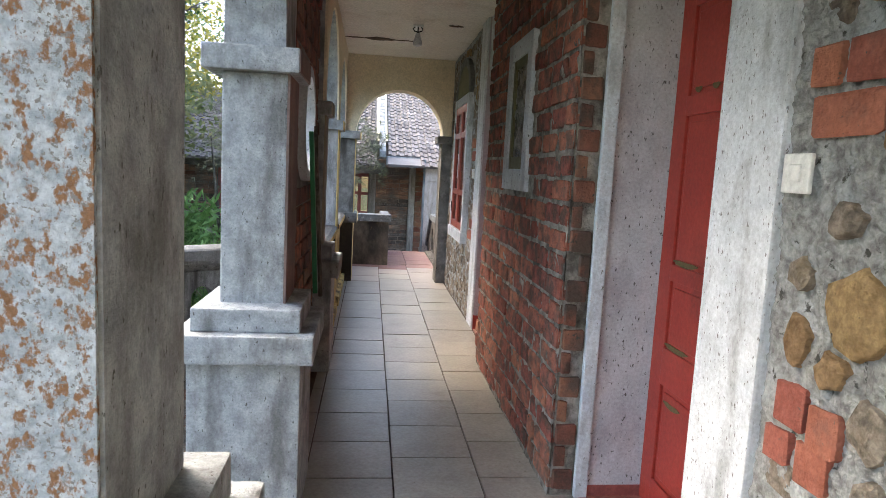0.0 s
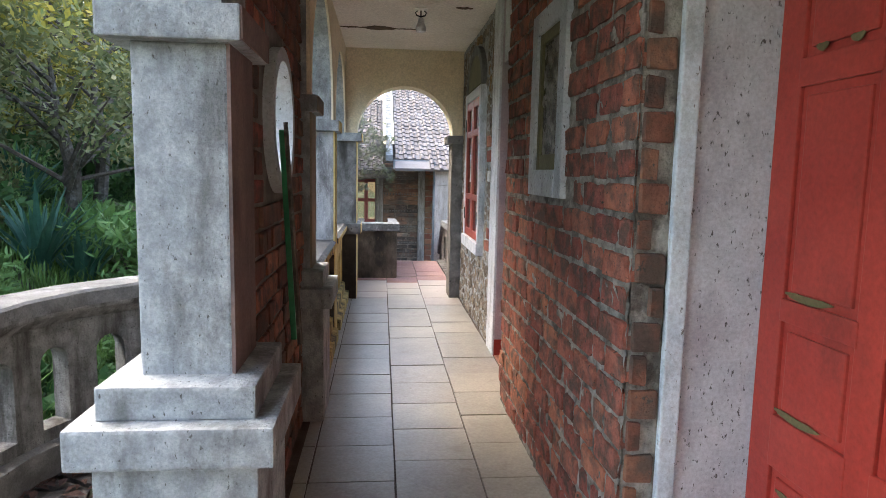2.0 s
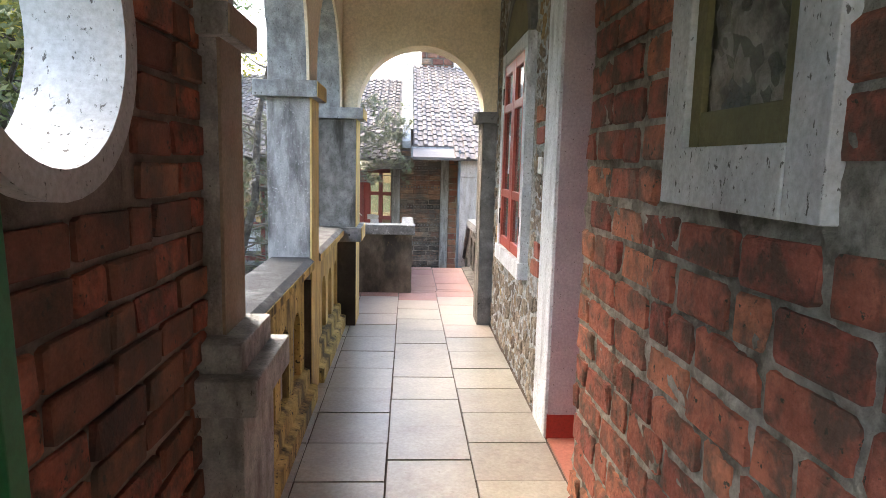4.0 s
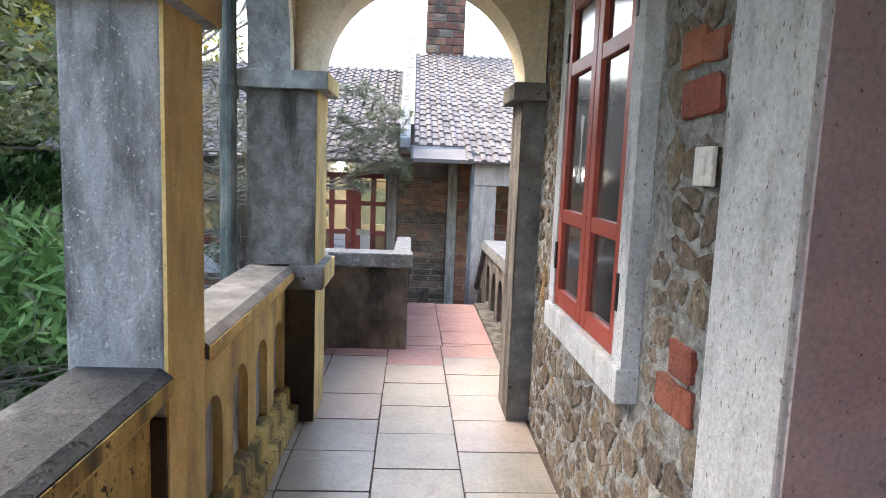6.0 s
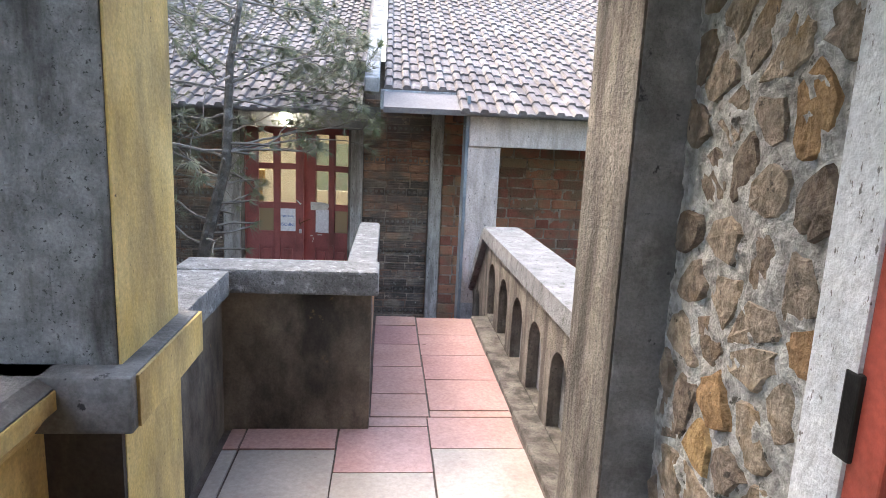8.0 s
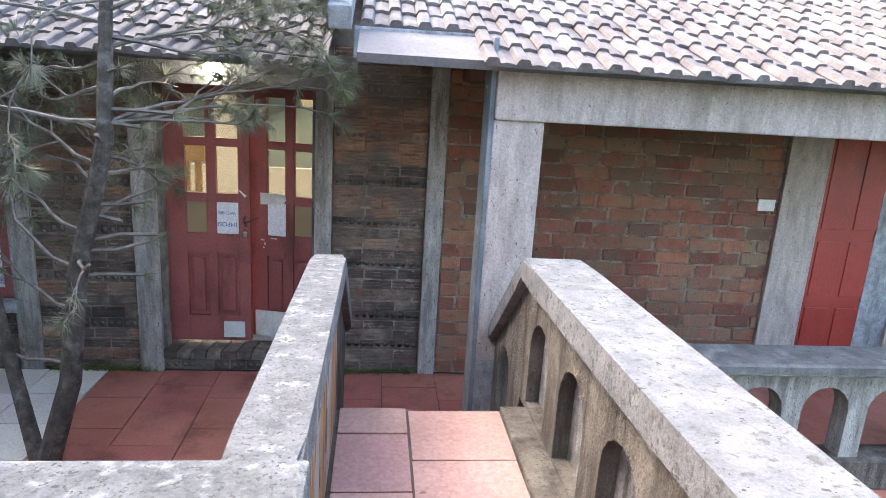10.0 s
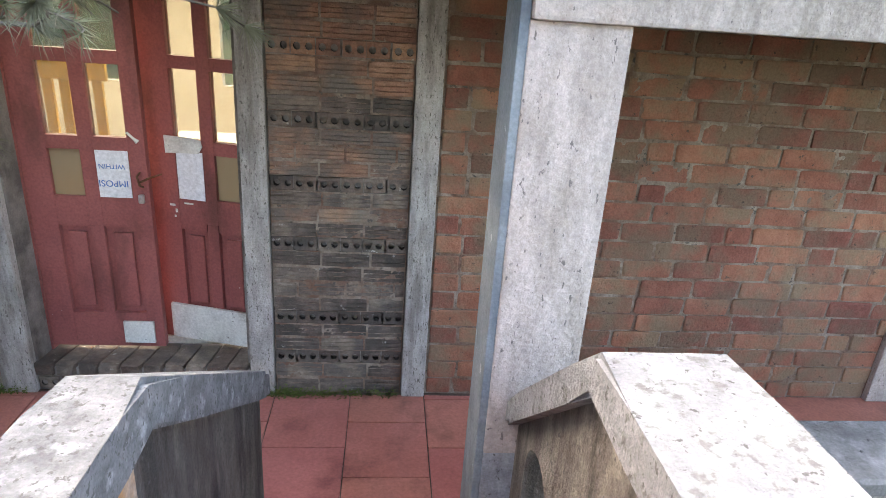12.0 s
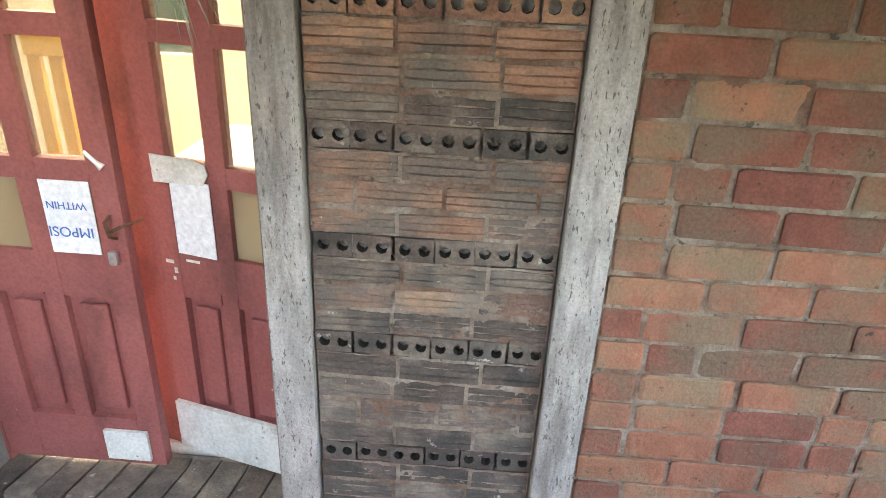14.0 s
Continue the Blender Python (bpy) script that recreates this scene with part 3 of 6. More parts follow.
def pilaster(x0, x1, y0, y1, grow, mat, inner, label):
    p = empty("pilaster", label, "pilaster", "pilasters of the end arch", at=((x0 + x1) / 2, (y0 + y1) / 2, 0))
    w, d = (x1 - x0) / 2, (y1 - y0) / 2
    part("shaft", boxes((-w, w, -d, d, 0, 1.745), bevel=0.004), mat, p)
    part("capital", boxes((-w + min(grow, 0), w + max(grow, 0), -d - 0.06, d + 0.04, 1.745, 1.835), bevel=0.006), DARKCAP if grow < 0 else CONCRETE, p, "projecting capital")
    side = -w if grow < 0 else w
    part("inner_coat", boxes((side - 0.006, side + 0.006, -d + 0.004, d - 0.002, 0.002, 1.744)), inner, p, "painted inner face")
    part("capital_coat", boxes((side + grow - 0.005, side + grow + 0.005, -d - 0.055, d + 0.035, 1.75, 1.83)), inner, p)
    if grow > 0:
        part("band", boxes((-w - 0.12, w + 0.05, -d - 0.07, d + 0.03, 0.73, 0.85), bevel=0.008), DARKCAP, p, "dark projecting band at rail height")
        part("band_coat", boxes((w + 0.046, w + 0.056, -d - 0.04, d + 0.035, 0.735, 0.845)), YELLOW, p)
        part("base", boxes((-w, w + 0.004, -d - 0.012, -d + 0.01, 0, 0.73)), BLACKBASE, p, "black mould-stained foot")
    return p


pilaster(-0.325, -0.205, 7.92, 8.29, 0.06, DARKRENDER, YELLOW, "dark pilaster with bright yellow inner face")
pilaster(0.86, 0.985, 7.97, 8.29, -0.055, DARKCAP, OLDPLASTER, "dark grey damp-stained pilaster")


# ---- balustrades ----
def balustrade(name, label, at, u0, u1, top, cap, holes, panel, base, mats, nosing=0.0):
    """Panel with arched openings on a plinth, under a moulded cap. panel, base, cap: spans of depth; top: height."""
    b = empty(name, label, "balustrade")
    body, coping, foot = mats
    part("panel", arched_panel(bmesh.new(), u0, u1, base[2], top - cap[2], holes, at, panel[0], panel[1], 8), body, b)
    if nosing:
        bm = bmesh.new()
        prism(bm, [(u0, base[2]), (u1, base[2]), (u1, top - cap[2]), (u0, top - cap[2])], at, panel[0] - 0.02, panel[1] - 0.035)
        part("niche_back", bm, ROUGHCAST, b, "rough grey niche back")
    n = max(1, int((u1 - u0) / 0.3))

    def sweep(section):
        """A moulding of that section (depth, height) along the balustrade."""
        bm = bmesh.new()
        rows = [[bm.verts.new(at(u0 + (u1 - u0) * i / n, v, d)) for d, v in section] for i in range(n + 1)]
        for r, q in zip(rows, rows[1:]):
            for k in range(len(section)):
                bm.faces.new((r[k], r[(k + 1) % len(section)], q[(k + 1) % len(section)], q[k]))
        bm.faces.new(rows[0])
        bm.faces.new(rows[-1][::-1])
        return bm

    c0, c1, mid, low = cap[0], cap[1], top - cap[2] * 0.5, top - cap[2]
    part("coping", sweep([(c0, top - 0.012), (c0 + 0.012, top), (c1 - 0.03, top), (c1, top - 0.022), (c1, mid), (c0, mid)]), coping, b, "weathered concrete coping")
    if nosing:
        part("coping_coat", sweep([(c1 - 0.002, top - 0.026), (c1 + 0.004, top - 0.026), (c1 + 0.004, mid - 0.001), (c1 - 0.002, mid - 0.001)]), body, b, "painted edge of the coping")
    part("moulding", sweep([(c0 + 0.012, mid), (c1 - 0.012, mid), (c1 - 0.016, mid - cap[2] * 0.14), (panel[1] + 0.004, low), (panel[0] - 0.004, low), (c0 + 0.016, mid - cap[2] * 0.14)]), body, b, "sloped moulding under the coping")
    z0, z1 = base[3] if len(base) > 3 else 0.0, base[2]
    step = z0 + (z1 - z0) * 0.45
    lip = 0.045 if nosing else 0.02
    part("plinth", sweep([(base[0], z0), (base[1] + lip, z0), (base[1] + lip, step), (base[1] + 0.004, step + 0.012), (base[1], z1 - 0.012), (panel[1] + 0.002, z1), (panel[0] - 0.002, z1), (base[0], z1 - 0.012)]), foot, b, "stepped plinth")
    return b


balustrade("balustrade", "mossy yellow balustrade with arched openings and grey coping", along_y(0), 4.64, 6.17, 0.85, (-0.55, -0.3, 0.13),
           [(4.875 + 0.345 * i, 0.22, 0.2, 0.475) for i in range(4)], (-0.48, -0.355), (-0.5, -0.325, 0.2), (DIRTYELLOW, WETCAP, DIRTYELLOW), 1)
balustrade("balustrade", "bright yellow balustrade with arched openings and grey coping", along_y(0), 6.46, 7.92, 0.85, (-0.55, -0.3, 0.13),
           [(6.675 + 0.356 * i, 0.22, 0.2, 0.48) for i in range(4)], (-0.48, -0.355), (-0.5, -0.325, 0.2), (YELLOW, DARKCAP, DIRTYELLOW), 1)


def ring(u, v, d):
    """Round the curved terrace: u is the length along the curve."""
    r, a = 1.12 + d, radians(99) + u / 1.12
    return (-0.45 + r * math.cos(a), 3.35 + r * math.sin(a), v)


balustrade("terrace_balustrade", "curved grey concrete balustrade with arched openings round the terrace", ring, 0.0, 2.6, 0.85, (-0.13, 0.12, 0.15),
           [(0.2 + 0.3 * i, 0.15, 0.22, 0.52) for i in range(8)], (-0.05, 0.06), (-0.09, 0.08, 0.16), (DARKRENDER, DARKCAP, DARKCAP))


def sloped_wall(name, label, x0, x1, cx0, cx1, y0, y1, knee, slope, tops, z_floor, holes, mats, cap=0.1):
    """A parapet along y whose coping kinks down beside the stairs at knee."""
    b = empty(name, label, "parapet")

    def top(u):
        f = max(0.0, min(1.0, (u - y0) / (knee - y0)))
        return tops[0] + (tops[1] - tops[0]) * f - slope * max(0.0, u - knee)

    bm = bmesh.new()
    cuts = [y0]
    for c, w, sill, spring in holes:
        cuts += [c - w / 2, c + w / 2]
    cuts.append(y1)
    for i in range(len(cuts) - 1):
        a, e = cuts[i], cuts[i + 1]
        if i % 2:
            c, w, sill, spring = holes[i // 2]
            lo = z_floor(c)
            prism(bm, [(a, lo), (e, lo), (e, lo + sill), (a, lo + sill)], along_y(0), x0, x1)
            for k in range(8):
                p0, p1 = math.pi * (1 - k / 8), math.pi * (1 - (k + 1) / 8)
                p, q = (c + w / 2 * math.cos(p0), lo + spring + w / 2 * math.sin(p0)), (c + w / 2 * math.cos(p1), lo + spring + w / 2 * math.sin(p1))
                prism(bm, [p, q, (q[0], max(top(q[0]) - cap, q[1] + 0.004)), (p[0], max(top(p[0]) - cap, p[1] + 0.004))], along_y(0), x0, x1)
        else:
            mids = [a] + ([knee] if a < knee < e else []) + [e]
            for p, q in zip(mids, mids[1:]):
                prism(bm, [(p, z_floor(p)), (q, z_floor(q)), (q, max(top(q) - cap, z_floor(q) + 0.002)), (p, max(top(p) - cap, z_floor(p) + 0.002))], along_y(0), x0, x1)
    bmesh.ops.remove_doubles(bm, verts=bm.verts, dist=0.0005)
    part("panel", bm, mats[0], b)
    bm = bmesh.new()
    n = 14
    ys = [y0 + (knee - y0) * i / n for i in range(n + 1)] + [knee + (y1 - knee) * i / 5 for i in range(1, 6)]
    sec = [(cx0, 0.0), (cx1, 0.0), (cx1, -cap), (cx0, -cap)]
    rows = [[bm.verts.new((x, y, top(y) + dz)) for x, dz in sec] for y in ys]
    for r, q in zip(rows, rows[1:]):
        for k in range(4):
            bm.faces.new((r[k], r[(k + 1) % 4], q[(k + 1) % 4], q[k]))
    bm.faces.new(rows[0])
    bm.faces.new(rows[-1])
    bmesh.ops.bevel(bm, geom=[e for e in bm.edges if abs(e.verts[0].co.y - e.verts[1].co.y) > 0.01 or len(e.link_faces) < 1], offset=0.012, segments=2, affect="EDGES")
    part("coping", bm, mats[1], b, "pale lichen-spotted coping")
    return b


right_wall = sloped_wall("stair_parapet", "weathered parapet with arched openings and pale coping beside the walkway", 1.09, 1.22, 1.045, 1.31, 8.29, 11.8, 11.17, 0.86,
                         (0.70, 0.655), lambda u: 0.0 if u < 11.2 else -0.81, [(8.71 + 0.444 * i, 0.28, 0.03, 0.29) for i in range(6)] + [(11.55, 0.25, 0.3, 0.77)],
                         (OLDPLASTER, RIGHTCAP))
bm = bmesh.new()
box(bm, 0.975, 1.095, 8.29, 11.05, -0.2, 0.018, bevel=0.008)
part("kerb", bm, OLDPLASTER, right_wall, "low worn plaster kerb")
# darker render here imitates the shade inside the niches
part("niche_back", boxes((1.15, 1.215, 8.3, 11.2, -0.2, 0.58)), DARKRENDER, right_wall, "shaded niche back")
left_wall = sloped_wall("stair_parapet", "solid parapet with orange-stained side and pale coping", 0.185, 0.265, 0.168, 0.3, 9.48, 11.96, 11.03, 0.63,
                        (0.735, 0.68), lambda u: -0.81, [], (OLDPLASTER, CAPSTONE))
corner = empty("corner_parapet", "brown-stained parapet block with pale coping at the walkway corner", "parapet")
part("wall", boxes((-0.47, 0.285, 9.33, 9.47, -0.81, 0.635), (-0.47, -0.35, 8.3, 9.33, -0.81, 0.635), bevel=0.004), BROWNSTAIN, corner)
part("coping", boxes((-0.53, 0.315, 9.27, 9.5, 0.635, 0.74), bevel=0.012), CAPSTONE, corner, "pale weathered coping")
part("side_coping", boxes((-0.53, -0.3, 8.3, 9.27, 0.63, 0.736), bevel=0.012), CAPSTONE, corner)
part("edge_coat", boxes((0.262, 0.272, 9.48, 11.0, 0.0, 0.62)), ORANGEPLASTER, left_wall, "orange-stained inner face")

# stairs between the parapets
stairs = empty("stairs", "short flight of red tiled steps going down to the courtyard", "stairs", kind="structure")
for i in range(4):
    part("step", boxes((0.266, 1.09, 11.06 + 0.25 * i, 11.31 + 0.25 * i, -0.82, -0.2025 * (i + 1) + (0.004 if i == 3 else 0)), bevel=0.006), REDTILE, stairs)

# ---- lower building ----
BACK = 13.17
back = setting("wall_back", boxes((-3.9, -3.0, BACK, 13.4, -0.81, 1.6), (-2.1, -1.1, BACK, 13.4, -0.81, 1.6), (-3.0, -2.1, BACK, 13.4, -0.81, -0.28), (-3.0, -2.1, BACK, 13.4, 1.25, 1.6),
               (-1.1, -0.045, BACK, 13.4, 1.3, 1.7), (-0.045, 9.0, BACK + 0.02, 13.4, -0.81, 1.95)), DARKMORTAR, "back wall of dark brick with deep joints", "wall")
for x0, x1, mat, label in ((-1.27, -1.11, POSTCONC, "grey concrete post beside the double door"), (-0.02, 0.1, POSTCONC, "grey concrete post beside the double door"),
                           (0.775, 0.9, POSTCONC, "narrow grey concrete post in the brick wall"), (3.5, 3.84, PALEWASH, "pale weathered post beside the red door"), (4.62, 4.94, PALEWASH, "pale weathered post beside the red door"),
                           (-2.1, -1.95, POSTCONC, "grey concrete post beside the window")):
    thing("wall_post", boxes((x0, x1, BACK - 0.045, BACK + 0.1, -0.81, 1.6), bevel=0.006), mat, label, "post", "posts of the back wall", "structure")
setting("door_side", boxes((4.36, 4.62, BACK - 0.02, BACK + 0.05, -0.81, 1.5)), CONCRETE, "grey plastered strip beside the red door", "wall")
# front column, beams
col = empty("column", "pale weathered square column with black specks", "column", kind="structure")
part("shaft", boxes((0.987, 1.25, 11.8, 12.0, -0.1, 1.205), bevel=0.008), PALEWASH, col)
part("side_coat", boxes((0.962, 0.989, 11.806, 12.01, -0.81, 1.6), bevel=0.004), BLUEGREY, col, "blue-grey rendered side")
part("pedestal", boxes((0.989, 1.265, 11.803, 12.02, -0.81, -0.1)), CONCRETE, col)
beam = setting("beam", boxes((0.99, 9.0, 11.78, 12.08, 1.205, 1.48), bevel=0.012), PALEWASH, "stained concrete beam under the eave", "beam")
setting("beam", boxes((0.27, 1.0, 12.05, 12.2, 1.47, 1.63), bevel=0.006), CONCRETE, "grey concrete beam under the upper eave", "beam")
setting("beam", boxes((-4.0, 0.27, 12.82, 12.97, 1.28, 1.5), bevel=0.006), DARKCAP, "greenish grey beam over the double door", "beam")
setting("veranda_side", boxes((0.99, 1.03, 12.2, 13.17, 1.4, 1.6)), DARKBRICK, "dark brick side of the veranda", "wall")
# shade under the roof is put into this soffit's colour
setting("veranda_ceiling", boxes((0.28, 9.0, 12.5, 13.4, 1.66, 1.72)), SHADEGREY, "dim veranda soffit", "ceiling")
balustrade("veranda_balustrade", "dark grey balustrade with arched openings along the lower veranda", along_x(0), 1.27, 8.5, 0.0, (11.56, 11.88, 0.11),
           [(1.78 + 0.41 * i, 0.29, -0.62, -0.32) for i in range(16)], (11.66, 11.78), (11.62, 11.82, -0.62, -0.81), (POSTCONC, DARKCAP, OLDPLASTER))
# room behind the double door and window
setting("room", boxes((-3.6, 0.5, 16.5, 16.6, -0.6, 0.3), (-3.6, 0.5, 16.5, 16.6, 1.3, 1.62), (-3.6, -2.6, 16.5, 16.6, 0.3, 1.3), (-1.6, -0.9, 16.5, 16.6, 0.3, 1.3), (0.0, 0.5, 16.5, 16.6, 0.3, 1.3),
        (-3.7, -3.6, 13.4, 16.6, -0.6, 1.62), (0.5, 0.6, 13.4, 16.6, -0.6, 1.62), (-3.7, 0.6, 13.4, 16.6, 1.6, 1.66), (-3.7, 0.6, 13.44, 16.6, -0.74, -0.64), (-3.9, -3.8, 13.1, 17.0, -0.81, 1.6)), ROOM, "pale yellow lit room behind the door", "wall")
lamp = new("room_lamp", bpy.data.lights.new("room_lamp", "AREA"))
lamp.data.energy, lamp.data.size, lamp.data.color = 12, 1.2, (1.0, 0.99, 0.95)
lamp.location = (-1.3, 14.8, 1.55)

# ---- roofs ----
TILT_ROOF = math.atan2(2.15, 5.5)


def roof_frame(x, eave_y, eave_z):
    return Matrix.Translation((x, eave_y, eave_z)) @ Matrix.Rotation(TILT_ROOF, 4, "X")


TILE_W, TILE_L = 0.148, 0.238


def tile_profile():
    """One interlocking clay tile: a flat-topped rib and a low pan."""
    prof = [(0.0, 0.0), (0.012, 0.024), (0.02, 0.029), (0.056, 0.029), (0.064, 0.024), (0.074, 0.002), (0.105, 0.008), (TILE_W, 0.0)]
    v, f = [], []
    for y, lift in ((0.0, 0.018), (TILE_L + 0.03, 0.0)):
        for x, z in prof:
            v.append((x, y, z + lift))
    n = len(prof)
    for i in range(n - 1):
        f.append((i, i + 1, n + i + 1, n + i))
    for x, z in prof:
        v.append((x, 0.0, 0.002))
    for i in range(n - 1):
        f.append((i, 2 * n + i, 2 * n + i + 1, i + 1))
    return v, f


def roof(name, label, x0, x1, ey, ez, rows, part_cols, part_rows, skip=lambda i, j: False):
    m = roof_frame(x0, ey, ez)
    r = empty(name, label, "roof", kind="structure")
    length = rows * TILE_L
    bm = boxes((0, x1 - x0, 0.1, length, -0.05, -0.004))
    bmesh.ops.transform(bm, matrix=m, verts=bm.verts)
    part("deck", bm, SHADEGREY, r, "dark boards under the tiles")
    v, f = tile_profile()
    me = bpy.data.meshes.new("roof_tile")
    me.from_pydata(v, [], f)
    me.materials.append(ROOFTILE)
    cols = int((x1 - x0) / TILE_W)
    vv, ff = [], []
    rn = random.Random(7)
    for j in range(rows):
        for i in range(cols):
            if skip(i, j):
                continue
            loc = Vector((i * TILE_W + rn.uniform(-0.003, 0.003), j * TILE_L + rn.uniform(-0.007, 0.007), rn.uniform(0, 0.006)))
            if part_cols[0] <= i < part_cols[1] and j < part_rows:
                ob = new("roof_tile", me)
                ob.parent = r
                ob.matrix_local = m @ Matrix.Translation(loc) @ Matrix.Rotation(rn.uniform(-0.015, 0.015), 4, "Z")
            else:
                k = len(vv)
                vv += [tuple(m @ (Vector(p) + loc)) for p in v]
                ff += [tuple(a + k for a in q) for q in f]
    me2 = bpy.data.meshes.new("far_roof_tiles")
    me2.from_pydata(vv, [], ff)
    me2.materials.append(ROOFTILE)
    ob = new("far_roof_tiles", me2)
    ob.parent = r
    tagged(ob, "rows of weathered clay tiles", kind="stuff")
    return r


roof("roof_right", "weathered grey clay tile roof above the lower veranda", 0.3, 9.1, 11.62, 1.45, 23, (0, 26), 11, lambda i, j: i < 4 and j < 2)
roof("roof_left", "weathered clay tile roof behind the pine branches", -4.1, 0.1, 12.35, 1.42, 20, (9, 28), 11)
bm = boxes((-0.06, 0.06, 0.0, 6.0, -0.03, 0.09), bevel=0.01)
bmesh.ops.transform(bm, matrix=roof_frame(0.2, 12.0, 1.63), verts=bm.verts)
setting("roof_verge", bm, MOULDCONC, "pale mortar verge between the two roofs", "verge")
chimney = setting("chimney", boxes((0.48, 1.18, 16.7, 17.3, 3.2, 5.6)), DARKMORTAR, "brick chimney rising above the roof ridge", "chimney")


# ---- doors and windows ----
def red_door(x, y0, y1, label, handle_at=None):
    """A closed panelled leaf in the plane x, facing the veranda."""
    d = empty("door", label, "door", kind="structure", at=(x, (y0 + y1) / 2, 0))
    w = (y1 - y0) / 2
    part("leaf", boxes((0.012, 0.05, -w, w, 0.006, 2.24)), REDPAINT, d)
    bm = bmesh.new()
    for a, b in ((-w, -w + 0.11), (w - 0.11, w), (-0.05, 0.05)):
        box(bm, 0, 0.014, a, b, 0.006, 2.24, bevel=0.004)
    for z0, z1 in ((0.006, 0.14), (0.565, 0.725), (1.012, 1.08), (1.69, 1.77), (2.12, 2.24)):
        box(bm, -0.002, 0.012, -w + 0.1, -0.04, z0, z1, bevel=0.004)
        box(bm, -0.002, 0.012, 0.04, w - 0.1, z0, z1, bevel=0.004)
    part("stile", bm, REDPAINT, d, "raised red frame of the panels")
    for z0, z1 in ((0.14, 0.565), (0.725, 1.012), (1.08, 1.69), (1.77, 2.12)):
        for a, b in ((-w + 0.11, -0.05), (0.05, w - 0.11)):
            part("panel", boxes((0.004, 0.02, a + 0.025, b - 0.025, z0 + 0.025, z1 - 0.025), bevel=0.006), REDPAINT, d)
    if handle_at is not None:
        part("lock_plate", boxes((-0.012, 0.004, handle_at - 0.022, handle_at + 0.022, 0.735, 0.94), bevel=0.003), STEEL, d, "dull steel lock plate")
        bm = bmesh.new()
        tube(bm, [(-0.01, handle_at, 0.855), (-0.05, handle_at, 0.855), (-0.055, handle_at - 0.03, 0.855), (-0.055, handle_at - 0.12, 0.848)], [0.01, 0.01, 0.011, 0.009], 8)
        part("handle", bm, STEEL, d, "steel lever handle")
    return d


door_a = red_door(1.26, 1.72, 2.632, "bright red panelled wooden door, closed")
for z, y, s in ((1.83, -0.24, 0.028), (1.66, -0.22, 0.024), (1.72, -0.27, 0.02)):
    bm = bmesh.new()
    prism(bm, [(y + s * math.cos(k) * (1 + 0.4 * math.sin(3 * k)), z + 1.6 * s * math.sin(k)) for k in np.linspace(0, 6.0, 9)], along_y(0), -0.005, 0.0)
    part("paint_chip", bm, BOARD, door_a, "chipped white patch")
for z, y, w in ((1.095, 0.24, 0.2), (0.74, 0.25, 0.2), (0.5, 0.24, 0.14), (1.79, 0.27, 0.05), (1.79, 0.14, 0.05)):
    bm = bmesh.new()
    prism(bm, [(y + w * 0.5 * math.cos(k) * (1 + 0.15 * math.sin(5 * k)), z + 0.011 * math.sin(k) * (1 + 0.3 * math.sin(3 * k))) for k in np.linspace(0, 6.0, 14)], along_y(0), 0.001, 0.0035)
    part("scuff", bm, OLIVE, door_a, "dark scuffed patch")
red_door(1.184, 4.65, 5.632, "bright red panelled wooden door with steel lever", 0.455)


def far_red_door():
    d = empty("door", "red panelled door in the lower veranda, closed", "door", kind="structure", at=(4.13, BACK, 0))
    part("leaf", boxes((-0.29, 0.29, -0.01, 0.03, -0.81, 1.5)), REDPAINT, d)
    for z0, z1 in ((-0.7, -0.2), (-0.1, 0.35), (0.45, 1.3)):
        for a, b in ((-0.24, -0.03), (0.03, 0.24)):
            part("panel", boxes((a, b, -0.018, -0.008, z0, z1), bevel=0.004), REDPAINT, d)


far_red_door()


